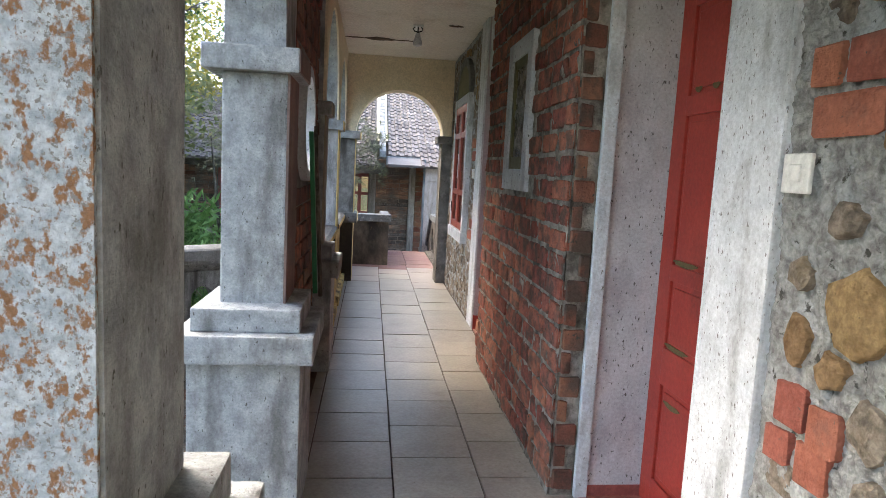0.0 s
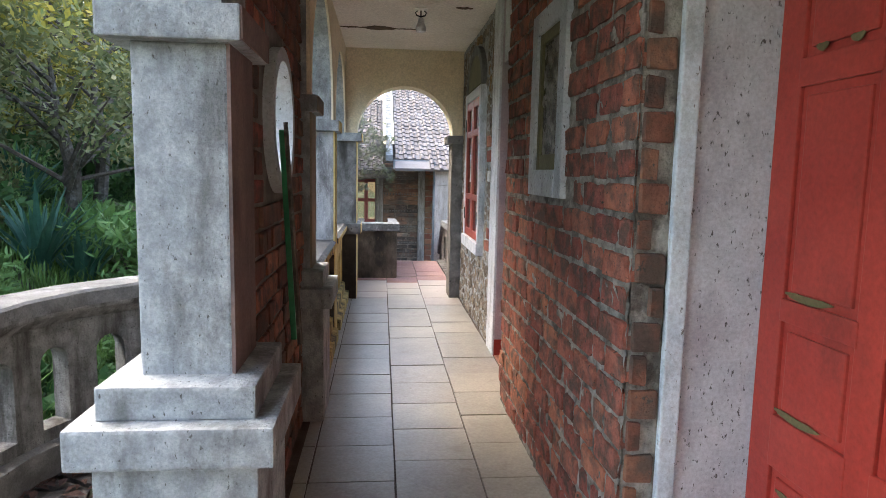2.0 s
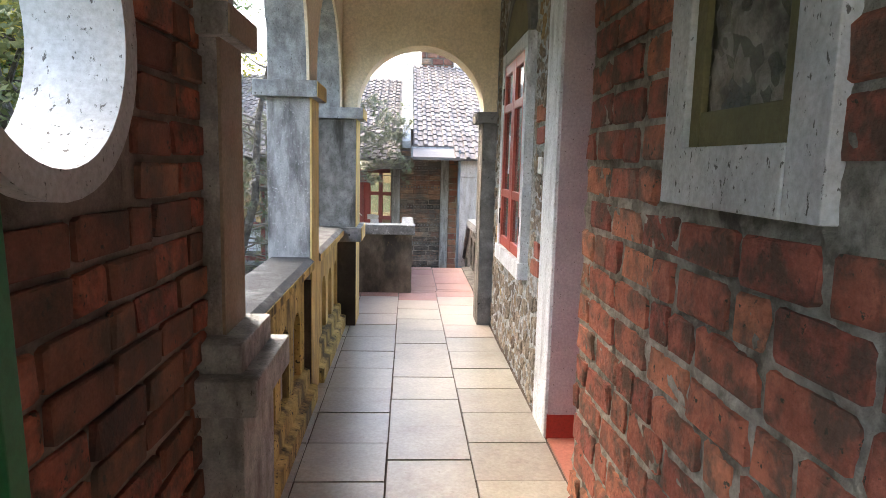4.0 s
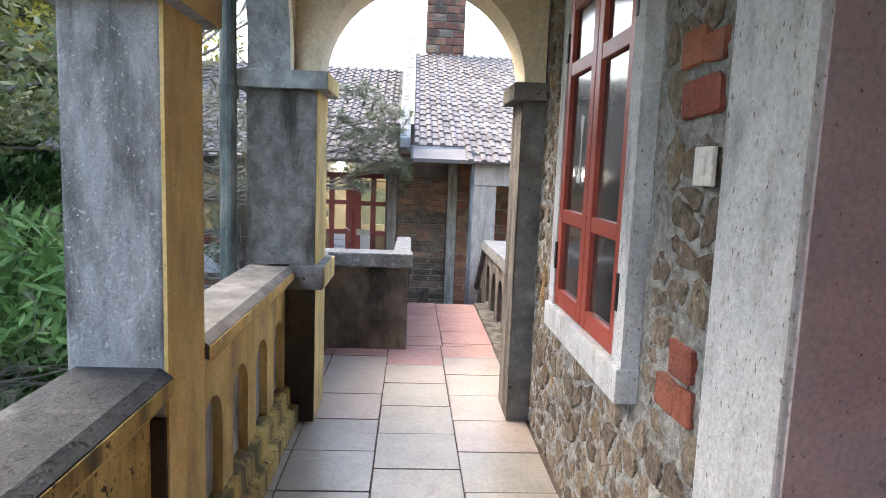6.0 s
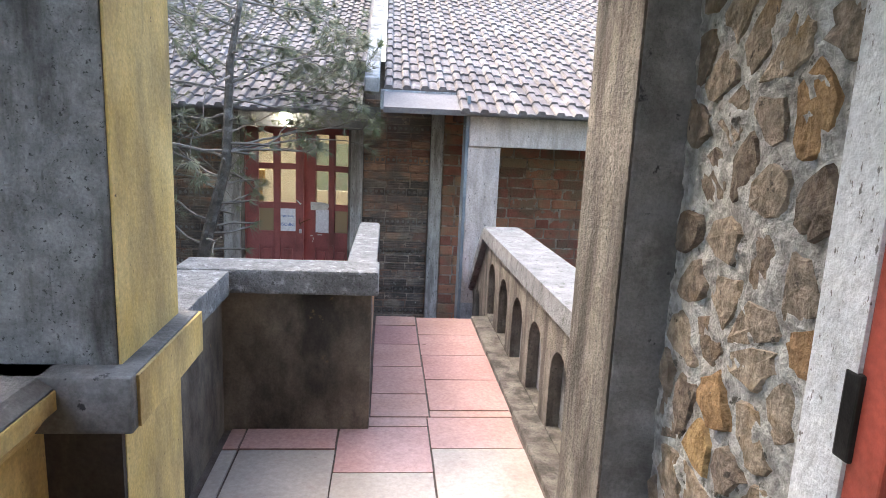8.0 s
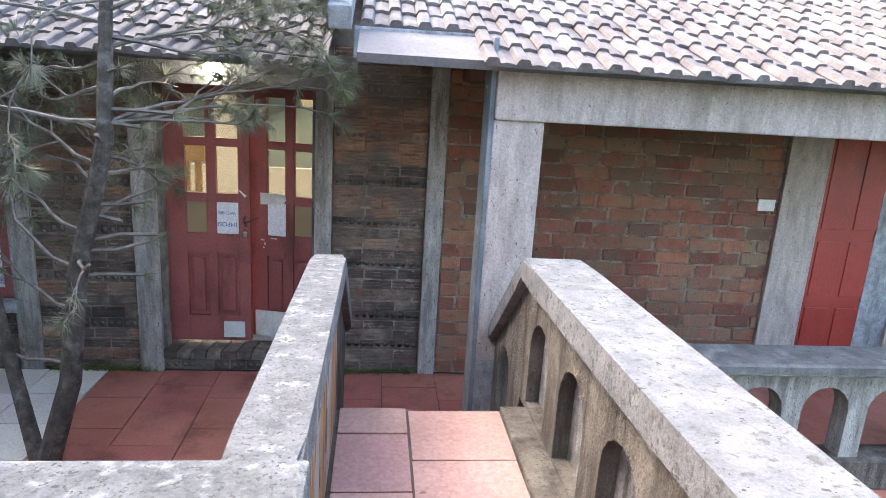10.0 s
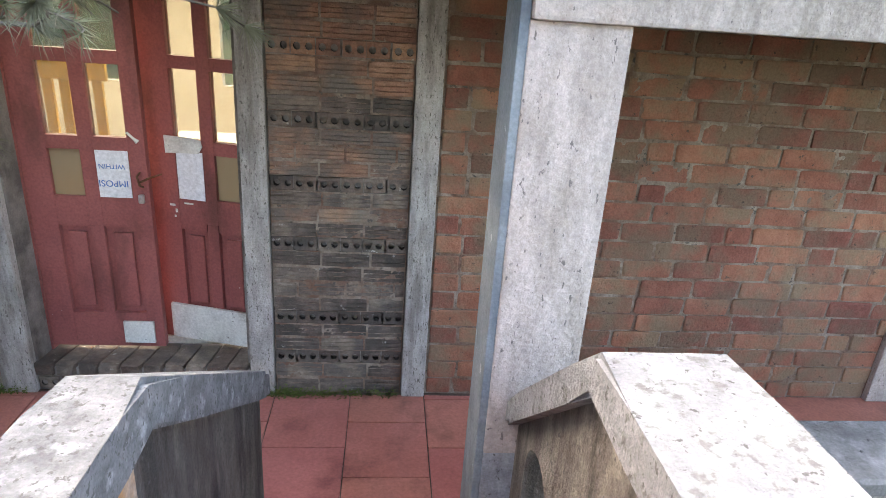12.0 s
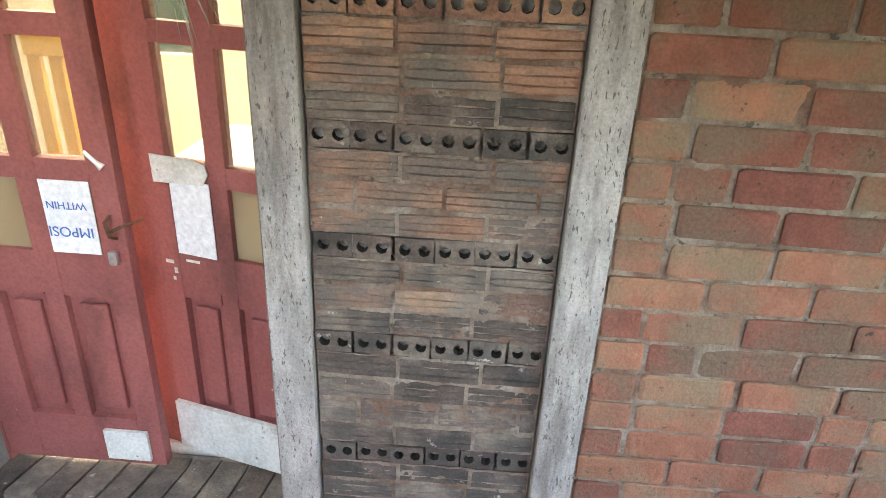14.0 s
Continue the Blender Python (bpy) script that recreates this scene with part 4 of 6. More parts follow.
def casement():
    """The red double window in the rubble wall."""
    w = empty("window", "red wooden double casement window with dusty glass in a white surround", "window", kind="structure", at=(0.95, 6.905, 0))
    y0, y1, z0, z1 = -0.5, 0.52, 0.7, 2.2
    part("surround", boxes((-0.02, 0.06, y0, y0 + 0.09, z0, z1), (-0.02, 0.06, y1 - 0.09, y1, z0, z1), (-0.021, 0.06, y0 + 0.09, y1 - 0.09, z1 - 0.08, z1)), WHITEWASH, w, "peeling white surround")
    part("sill", boxes((-0.035, 0.055, y0 - 0.006, y1 + 0.006, z0 - 0.008, z0 + 0.1), bevel=0.006), WHITEWASH, w, "white painted sill")
    for a, b in ((-0.412, -0.003), (0.003, 0.43)):
        s = part("sash", boxes((-0.015, 0.025, a, a + 0.06, 0.81, 2.11), (-0.015, 0.025, b - 0.06, b, 0.81, 2.11), (-0.014, 0.024, a + 0.06, b - 0.06, 0.81, 0.88),
                               (-0.014, 0.024, a + 0.06, b - 0.06, 2.04, 2.11), (-0.014, 0.024, a + 0.06, b - 0.06, 1.17, 1.225), (-0.014, 0.024, a + 0.06, b - 0.06, 1.775, 1.83), bevel=0.004), FRAMERED, w, "red painted sash")
        for p0, p1 in ((0.88, 1.17), (1.225, 1.775), (1.83, 2.04)):
            g = part("pane", boxes((0.003, 0.007, a + 0.055, b - 0.055, p0 - 0.004, p1 + 0.004)), DUSTGLASS, s, "dusty dark pane")
    for y in (-0.42, 0.435):
        for z in (1.02, 1.9):
            part("hinge", boxes((-0.022, -0.008, y - 0.015, y + 0.015, z - 0.06, z + 0.06), bevel=0.004), BLACKMETAL, w, "black iron hinge")
    bm = bmesh.new()
    prism(bm, [(0.17, 1.6), (0.22, 1.61), (0.22, 1.57), (0.205, 1.5), (0.215, 1.38), (0.24, 1.37), (0.24, 1.34), (0.185, 1.34), (0.19, 1.38), (0.195, 1.48), (0.19, 1.54)], along_y(0), 0.001, 0.0025)
    part("torn_paper", bm, PAPER, w, "torn white paper scrap")
    # arched panel over the window
    bm = bmesh.new()
    pts = [(0.43 * math.cos(k), 2.22 + 0.3 * math.sin(k)) for k in np.linspace(0, math.pi, 15)]
    prism(bm, pts, along_y(0), -0.008, 0.03)
    part("tympanum", bm, OLIVE, w, "dark arched panel")
    bm = bmesh.new()
    for k in range(14):
        a, b = math.pi * k / 14, math.pi * (k + 1) / 14
        prism(bm, [(0.53 * math.cos(a), 2.2 + 0.4 * math.sin(a)), (0.53 * math.cos(b), 2.2 + 0.4 * math.sin(b)), (0.43 * math.cos(b), 2.22 + 0.3 * math.sin(b)), (0.43 * math.cos(a), 2.22 + 0.3 * math.sin(a))], along_y(0), -0.014, 0.03)
    part("arch_trim", bm, DARKCAP, w, "grey arched trim")


casement()


def little_window():
    w = empty("window", "narrow rippled-glass window in a grey-white frame on the brick panel", "window", kind="structure", at=(0.83, 3.66, 0))
    part("window_frame", boxes((-0.02, 0.04, -0.29, -0.19, 1.33, 2.18), (-0.02, 0.04, 0.19, 0.29, 1.33, 2.18), (-0.019, 0.04, -0.19, 0.19, 2.08, 2.18), (-0.024, 0.04, -0.19, 0.19, 1.33, 1.45), bevel=0.004), GREYWASH, w, "grey-white plaster frame")
    part("sash", boxes((-0.006, 0.03, -0.19, -0.145, 1.45, 2.08), (-0.006, 0.03, 0.145, 0.19, 1.45, 2.08), (-0.005, 0.03, -0.145, 0.145, 1.45, 1.52), (-0.005, 0.03, -0.145, 0.145, 2.03, 2.08), bevel=0.003), OLIVE, w, "olive wooden sash")
    bm = boxes((0.008, 0.012, -0.145, 0.145, 1.52, 2.03))
    part("pane", bm, RIPPLE, w, "rippled glass pane")


little_window()


def door_leaf(d, label, m, width, cols, row, panel):
    """One leaf, 0 to width from its hinge; m places it. cols: two pane columns; row, panel: heights."""
    z0, z1 = -0.63, 1.3
    (p0, p1), (q0, q1) = cols
    lf = bmesh.new()
    for a, b in ((0.0, p0), (p1, q0), (q1, width)):
        box(lf, a, b, 0, 0.045, 0.06 if (a, b) == (p1, q0) else z0, z1, bevel=0.003)
    for a, b in ((p0, p1), (q0, q1)):
        for r0, r1 in ((panel[1], row[0]), (row[0] + 0.235, row[0] + 0.3), (row[0] + 0.64, row[0] + 0.7), (1.21, z1)):
            box(lf, a, b, 0.001, 0.044, r0, r1)
    box(lf, p0, q1, 0.001, 0.044, z0, panel[0], bevel=0.003)
    box(lf, p1 + 0.004, q0 - 0.004, 0.002, 0.043, panel[0], 0.06, bevel=0.003)
    bmesh.ops.transform(lf, matrix=m, verts=lf.verts)
    leaf = part("leaf", lf, DOORPAINT, d, label)

    def piece(name, bm, mat, text="", parent=leaf):
        bmesh.ops.transform(bm, matrix=m, verts=bm.verts)
        return part(name, bm, mat, parent, text)

    for a, b in ((p0, p1), (q0, q1)):
        piece("panel", boxes((a - 0.004, b + 0.004, 0.028, 0.038, panel[0], panel[1])), DOORPAINT)
        piece("raised_field", boxes((a + 0.03, b - 0.03, 0.012, 0.03, panel[0] + 0.035, panel[1] - 0.035), bevel=0.006), DOORPAINT)
        for r0, r1 in ((row[0], row[0] + 0.235), (row[0] + 0.3, row[0] + 0.64), (row[0] + 0.7, 1.21)):
            piece("pane", boxes((a - 0.004, b + 0.004, 0.02, 0.024, r0 - 0.004, r1 + 0.004)), DULLGLASS if r0 < 0.3 else HAZEGLASS, "brown clouded pane" if r0 < 0.3 else "hazy glass pane")
    return piece


def double_door():
    """Maroon double door with glazed upper halves; one leaf stands a hand's breadth ajar."""
    d = empty("double_door", "maroon double door, one leaf ajar, with glazed upper panes and stuck papers", "door", kind="structure", at=(-0.555, 13.31, 0))
    part("door_frame", boxes((-0.57, -0.535, 0.0, 0.13, -0.665, 1.35), (0.535, 0.57, 0.0, 0.13, -0.665, 1.35), (-0.535, 0.535, 0.001, 0.13, 1.305, 1.35)), DOORPAINT, d)
    left = door_leaf(d, "maroon painted closed leaf", pose(-0.532, 0.0, 0.0), 0.582, ((0.128, 0.276), (0.345, 0.5)), (0.21,), (-0.43, 0.055))
    # the other leaf hangs from the right and stands open inwards by about fifteen degrees
    right = door_leaf(d, "maroon painted leaf, slightly ajar", pose(0.528, 0.0, 0.0, 0, 0, 165.5) @ Matrix.Diagonal((1, -1, 1, 1)), 0.578, ((0.03, 0.173), (0.24, 0.383)), (0.196,), (-0.44, 0.022))
    sheet = left("notice", boxes((0.348, 0.5, -0.006, -0.003, 0.212, 0.447)), PAPER, "white notice with upside-down blue print", d)
    for word, z, size in (("WITHIN", 0.37, 0.034), ("IMPOSI", 0.285, 0.046)):
        cu = bpy.data.curves.new("print", "FONT")
        cu.body, cu.size, cu.align_x, cu.align_y = word, size, "CENTER", "CENTER"
        cu.extrude = 0.0004
        tx = new("print", cu)
        me = bpy.data.meshes.new_from_object(tx)
        bpy.data.objects.remove(tx)
        me.materials.append(BLUEINK)
        ob = new("print", me)
        ob.parent = sheet
        ob.matrix_local = pose(-0.532 + 0.42, -0.008, z, 90, 180, 0)
        tagged(ob, "blue printed word, upside down")
    left("kick_patch", boxes((0.38, 0.535, -0.016, -0.002, -0.6, -0.475)), BOARD, "small white patch board", d)
    right("paper_sheet", boxes((0.233, 0.375, -0.006, -0.003, 0.19, 0.44)), PAPER, "blank white sheet", d)
    bm = bmesh.new()
    prism(bm, [(0.428, 0.424), (0.25, 0.436), (0.228, 0.47), (0.235, 0.5), (0.285, 0.511), (0.43, 0.512)], along_x(0), -0.012, -0.007)
    right("card", bm, BOARD, "torn white card", d)
    right("kick_board", boxes((-0.005, 0.475, -0.02, -0.002, -0.62, -0.416)), BOARD, "dirty white kick board", d)
    for k, (u, z, w, h) in enumerate(((0.42, 0.15, 0.03, 0.012), (0.40, 0.12, 0.012, 0.02), (0.33, 0.165, 0.05, 0.008), (0.41, 0.09, 0.01, 0.012))):
        right("paint_chip", boxes((u - w / 2, u + w / 2, -0.002, 0.001, z - h / 2, z + h / 2)), BOARD, "chipped pale patch")
    bm = bmesh.new()
    tube(bm, [(0.552, -0.022, 0.3), (0.6, -0.03, 0.325), (0.655, -0.015, 0.345)], [0.006, 0.006, 0.004], 6)
    tube(bm, [(0.548, -0.004, 0.345), (0.54, -0.028, 0.33), (0.55, -0.03, 0.285), (0.556, -0.004, 0.27)], [0.005, 0.006, 0.006, 0.005], 6)
    left("bolt", bm, RUSTIRON, "rusty iron hook and staple", d)
    left("padlock", boxes((0.538, 0.566, -0.042, -0.02, 0.195, 0.24), bevel=0.007), STEEL, "small padlock", d)
    bm = bmesh.new()
    tube(bm, [(0.508, -0.01, 0.54), (0.54, -0.012, 0.51), (0.555, -0.01, 0.495)], [0.006, 0.007, 0.012], 6)
    left("tape_scrap", bm, PLASTIC, "white tape scrap", d)


double_door()


def side_window():
    w = empty("window", "maroon casement window with a lit room behind", "window", kind="structure", at=(-2.55, BACK + 0.02, 0))
    part("window_frame", boxes((-0.45, -0.38, -0.03, 0.05, -0.28, 1.25), (0.38, 0.45, -0.03, 0.05, -0.28, 1.25), (-0.06, 0.06, -0.029, 0.05, -0.28, 1.25), (-0.38, -0.06, -0.028, 0.05, 0.27, 0.36),
         (0.06, 0.38, -0.028, 0.05, 0.27, 0.36), (-0.38, -0.06, -0.028, 0.05, 0.85, 0.92), (0.06, 0.38, -0.028, 0.05, 0.85, 0.92), (-0.38, 0.38, -0.027, 0.05, 1.18, 1.25), (-0.38, 0.38, -0.027, 0.05, -0.28, -0.2), bevel=0.003), DOORPAINT, w)
    part("sill", boxes((-0.5, 0.5, -0.12, 0.03, -0.36, -0.28), bevel=0.006), CONCRETE, w, "grey concrete sill")
    for a, b in ((-0.38, -0.06), (0.06, 0.38)):
        for r, s in ((-0.2, 0.27), (0.36, 0.85), (0.92, 1.18)):
            part("pane", boxes((a, b, 0.0, 0.004, r, s)), HAZEGLASS, w)
    part("paper_sheet", boxes((0.08, 0.36, -0.01, -0.004, -0.12, 0.26)), PAPER, w, "white paper stuck on the pane")
    part("paper_sheet", boxes((0.05, 0.37, -0.02, -0.012, -0.3, -0.18)), BOARD, w)


side_window()


# ---- fittings ----
def switch(x, y, z, turn, label):
    s = empty("light_switch", label, "switch", at=(x, y, z))
    s.rotation_euler = (0, 0, radians(turn))
    part("plate", boxes((-0.047, 0.047, -0.012, 0.0, -0.045, 0.045), bevel=0.004), PLASTIC, s)
    part("button", boxes((-0.02, 0.02, -0.017, -0.01, -0.02, 0.02), bevel=0.003), PLASTIC, s)


switch(0.962, 1.36, 1.455, -90, "square white light switch on the rubble wall")
switch(0.962, 6.02, 1.405, -90, "square white light switch on the rubble wall")
t = empty("light_switch", "small cream switch plate on the brick wall", "switch", at=(3.42, BACK - 0.01, 0.62))
part("plate", boxes((-0.09, 0.05, -0.012, 0.0, -0.045, 0.045), bevel=0.004), PLASTIC, t)


def ceiling_lamp():
    l = empty("ceiling_lamp", "small bare ceiling lamp on a curled iron hook", "lamp", at=(0.385, 6.2, CEIL))
    part("rose", boxes((-0.05, 0.05, -0.05, 0.05, -0.012, -0.001), bevel=0.004), PLASTIC, l, "white ceiling rose")
    bm = bmesh.new()
    for s in (-1, 1):
        tube(bm, [(0, 0, -0.06), (s * 0.035, 0, -0.05), (s * 0.045, 0, -0.028), (s * 0.025, 0, -0.012)], [0.006, 0.006, 0.005, 0.004], 6)
    tube(bm, [(0, 0, -0.005), (0, 0, -0.07)], [0.006, 0.006], 6)
    part("hook", bm, BLACKMETAL, l, "curled black iron hook")
    bm = bmesh.new()
    tube(bm, [(0, 0, -0.07), (0, 0, -0.11), (0, 0, -0.15), (0, 0, -0.18), (0, 0, -0.19)], [0.02, 0.028, 0.045, 0.04, 0.012], 12)
    part("shade", bm, STEEL, l, "grey bell shade")


ceiling_lamp()


def wall_lamp():
    l = empty("wall_lamp", "lit white globe lamp under the eave over the door", "lamp", at=(-0.6, 12.82, 1.37))
    bm = bmesh.new()
    bmesh.ops.create_uvsphere(bm, u_segments=16, v_segments=10, radius=0.06)
    bmesh.ops.translate(bm, vec=(0, -0.09, 0), verts=bm.verts)
    part("globe", bm, BULB, l, "glowing white globe")
    part("holder", boxes((-0.03, 0.03, -0.05, -0.002, -0.03, 0.03), bevel=0.006), PLASTIC, l)


wall_lamp()
bm = bmesh.new()
tube(bm, [(-0.618, 7.81, -1.2), (-0.618, 7.81, 3.0)], [0.041, 0.041], 14)
pipe = thing("drainpipe", bm, PIPE, "grey-green rainwater pipe outside the arcade", "pipe")
bm = bmesh.new()
tube(bm, [(-0.618, 7.81, 1.68), (-0.618, 7.81, 1.74)], [0.05, 0.05], 14)
part("collar", bm, PIPE, pipe)
bm = bmesh.new()
box(bm, -0.011, 0.011, -0.022, 0.022, 0.0, 0.82, bevel=0.003)
bmesh.ops.transform(bm, matrix=pose(-0.262, 3.3, 0.76, -1.5, -3, 0), verts=bm.verts)
thing("plank", bm, GREENPAINT, "green painted plank leaning on the brick wall", "plank")
bm = bmesh.new()
tube(bm, [(-0.23, 3.22, 0.76), (-0.275, 3.2, 1.6)], [0.011, 0.009], 6)
thing("stick", bm, BARK, "thin brown stick leaning on the wall", "stick")

# objects in the lit room
ch = empty("chair", "yellow plastic chair with slatted back in the lit room", "chair", at=(-1.3, 14.25, -0.6))
part("seat", boxes((-0.2, 0.2, -0.2, 0.2, 0.55, 0.59), bevel=0.01), CHAIRYELLOW, ch)
for i in range(4):
    part("slat", boxes((-0.19 + 0.1 * i, -0.13 + 0.1 * i, 0.17, 0.2, 0.59, 1.2), bevel=0.004), CHAIRYELLOW, ch)
part("top_rail", boxes((-0.2, 0.2, 0.165, 0.205, 1.2, 1.35), bevel=0.01), CHAIRYELLOW, ch)
for x in (-0.18, 0.16):
    for y in (-0.18, 0.16):
        part("leg", boxes((x, x + 0.03, y, y + 0.03, 0, 0.55)), CHAIRYELLOW, ch)
tb = empty("table", "white topped table in the lit room", "table", at=(-0.5, 14.5, -0.6))
part("tabletop", boxes((-0.35, 0.45, -0.3, 0.5, 0.75, 0.79), bevel=0.005), PLASTIC, tb)
for x in (-0.32, 0.38):
    for y in (-0.27, 0.43):
        part("leg", boxes((x, x + 0.04, y, y + 0.04, 0, 0.75)), STEEL, tb)

# yard clutter by the parapet
thing("bucket", boxes((-2.35, -2.1, 12.6, 12.85, -0.81, -0.62), bevel=0.03), REDCLOTH, "red plastic tub on the courtyard floor", "tub")
bm = bmesh.new()
tube(bm, [(-2.62, 12.75, -0.81), (-2.68, 13.05, 0.3)], [0.012, 0.012], 8)
mop = thing("broom", bm, PAPER, "white-handled broom leaning under the window", "broom")
bm = bmesh.new()
tube(bm, [(-2.682, 13.05, 0.3), (-2.69, 13.08, 0.42)], [0.016, 0.016], 8)
part("grip", bm, GREENPAINT, mop, "green grip")
thing("crate", boxes((-2.75, -2.4, 13.5, 13.8, -0.6, 0.4), bevel=0.01), BLUEPLASTIC, "blue plastic crate in the room", "crate")


# ---- plants ----
def leaf_cloud(bm, centre, size, count, leaf, rnd, up=0.3, slim=0.22):
    for _ in range(count):
        while True:
            p = Vector((rnd.uniform(-1, 1), rnd.uniform(-1, 1), rnd.uniform(-1, 1)))
            if p.length < 1:
                break
        p = Vector(centre) + Vector((p.x * size[0], p.y * size[1], p.z * size[2]))
        d = Vector((rnd.uniform(-1, 1), rnd.uniform(-1, 1), rnd.uniform(-0.6, 1) + up)).normalized()
        s = d.orthogonal().normalized()
        s.rotate(Matrix.Rotation(rnd.uniform(0, 6.28), 3, d))
        l = leaf * rnd.uniform(0.6, 1.4)
        w = l * slim
        bm.faces.new([bm.verts.new(q) for q in (p, p + d * l * 0.5 + s * w, p + d * l, p + d * l * 0.5 - s * w)])


def raw(name, bm, mat):
    me = bpy.data.meshes.new(name)
    bm.to_mesh(me)
    bm.free()
    me.materials.append(mat)
    return me


def shrub_mesh(seed, count, leaf, mat, flat=0.8, slim=0.22):
    rnd = random.Random(seed)
    bm = bmesh.new()
    for _ in range(9):
        c = (rnd.uniform(-0.45, 0.45), rnd.uniform(-0.45, 0.45), rnd.uniform(0.15, 0.75) * flat)
        leaf_cloud(bm, c, (0.3, 0.3, 0.24), count // 9, leaf, rnd, 0.3, slim)
    return raw("foliage", bm, mat)


def ground_height(x, y):
    d = max(0.0, -x - 1.9)
    rise = 1.0 if y > 3.5 else max(0.25, 1.0 - 0.2 * (3.5 - y))
    return -0.83 + rise * (0.42 * min(d, 1.2) + 0.62 * max(0.0, d - 1.2)) + 0.12 * noise.noise((x * 0.7, y * 0.7, 0.3))


bm = bmesh.new()
grid = {}
xs = [-60, -40, -28, -20] + [-16 + 0.5 * i for i in range(31)] + [0, 3, 8, 20, 60]
ys = [-60, -30, -12] + [-6 + 0.6 * i for i in range(60)] + [34, 45, 70]
for i, x in enumerate(xs):
    for j, y in enumerate(ys):
        z = ground_height(max(x, -16), y) if x < -0.9 else -1.0
        if y > 11.0 and x > -7:
            z = min(z, -0.86)
        grid[i, j] = bm.verts.new((x, y, z))
for i in range(len(xs) - 1):
    for j in range(len(ys) - 1):
        bm.faces.new((grid[i, j], grid[i + 1, j], grid[i + 1, j + 1], grid[i, j + 1]))
tagged(part("ground", bm, SOIL), "dark leafy soil of the garden slope", "ground", kind="structure")

rnd = random.Random(11)
kinds = [("dense dark green shrub on the slope", [shrub_mesh(n, 1300, 0.12, LEAFDARK, 0.8, 0.26) for n in (1, 2)]),
         ("light green feathery shrub on the slope", [shrub_mesh(n, 1500, 0.15, LEAFLIGHT, 1.0, 0.11) for n in (3, 4)]),
         ("grey-green shrub on the slope", [shrub_mesh(n, 1300, 0.10, LEAFGREY) for n in (5, 6)]),
         ("yellow-leaved shrub on the slope", [shrub_mesh(n, 1300, 0.095, LEAFYELLOW) for n in (7, 8)]),
         ("broad-leaved dark green plant on the slope", [shrub_mesh(n, 260, 0.24, LEAFDARK, 0.7, 0.3) for n in (9, 10)])]


def stem_mesh(seed):
    """A cluster of thin leaning stems from one root."""
    r = random.Random(seed)
    bm = bmesh.new()
    for _ in range(8):
        a, l = r.uniform(0, 6.28), r.uniform(0.5, 0.95)
        e = Vector((math.cos(a) * r.uniform(0.15, 0.5), math.sin(a) * r.uniform(0.15, 0.5), l * 0.8))
        tube(bm, [(0, 0, -0.05), e * 0.5 + Vector((0, 0, 0.08)), e], [0.012, 0.009, 0.003], 4)
    return raw("stems", bm, BARK)


stems = [stem_mesh(n) for n in (21, 22, 23)]


def shrub(x, y, k, s):
    label, meshes = kinds[k]
    ob = new("shrub", stems[rnd.randrange(len(stems))])
    leaves = new("foliage", meshes[rnd.randrange(len(meshes))])
    leaves.parent = ob
    ob.matrix_world = pose(x, y, ground_height(x, y) - 0.08, 0, 0, rnd.uniform(0, 360)) @ Matrix.Diagonal((s, s, s * rnd.uniform(0.8, 1.2), 1))
    tagged(ob, label, "shrub", "shrubs on the slope")


for _ in range(300):
    x, y = rnd.uniform(-5.4, -1.9), rnd.uniform(4.3, 15.0)
    if (y > 10.0 and x > -3.9) or (y > 11.8 and x > -4.4) or math.hypot(x + 3.6, y - 8.3) < 1.0:
        continue
    shrub(x, y, rnd.choice((0, 0, 4, 1, 1, 2)) if y > 7 else rnd.choice((1, 1, 0, 4, 4)), rnd.uniform(0.35, 0.75))
for x, y, k, size in ((-3.15, 9.5, 1, 1.5), (-2.75, 9.0, 1, 1.1), (-2.6, 9.7, 1, 1.0)):
    shrub(x, y, k, size)
for _ in range(85):
    x, y = rnd.uniform(-8, -4.8), rnd.uniform(4.0, 20.0)
    shrub(x, y, rnd.choice((0, 0, 1, 2, 3)), rnd.uniform(0.8, 1.5))


def far_shrubs(count, seed):
    """The undergrowth high on the slope, too far off to count, as one sheet of leaves."""
    r = random.Random(seed)
    pts, index = [], []
    for _ in range(count):
        x, y, k, size = r.uniform(-17, -7), r.uniform(2.0, 30.0), r.choice((0, 2, 2, 3)), r.uniform(1.2, 3.0)
        me = kinds[k][1][r.randrange(2)]
        co = np.empty(len(me.vertices) * 3)
        me.vertices.foreach_get("co", co)
        m = np.array(pose(x, y, ground_height(x, y) - 0.1, 0, 0, r.uniform(0, 360)) @ Matrix.Diagonal((size, size, size * r.uniform(0.8, 1.2), 1)))
        pts.append(co.reshape(-1, 3) @ m[:3, :3].T + m[:3, 3])
        index += [(0, 0, 1, 2)[k]] * (len(me.vertices) // 4)
    v = np.concatenate(pts)
    me = bpy.data.meshes.new("far_shrubs")
    me.from_pydata(v.tolist(), [], np.arange(len(v)).reshape(-1, 4).tolist())
    for mat in (LEAFDARK, LEAFGREY, LEAFYELLOW):
        me.materials.append(mat)
    me.polygons.foreach_set("material_index", index)
    tagged(new("far_shrubs", me), "tangle of green and yellow shrubs high on the slope", "shrubs", kind="stuff")


far_shrubs(190, 12)


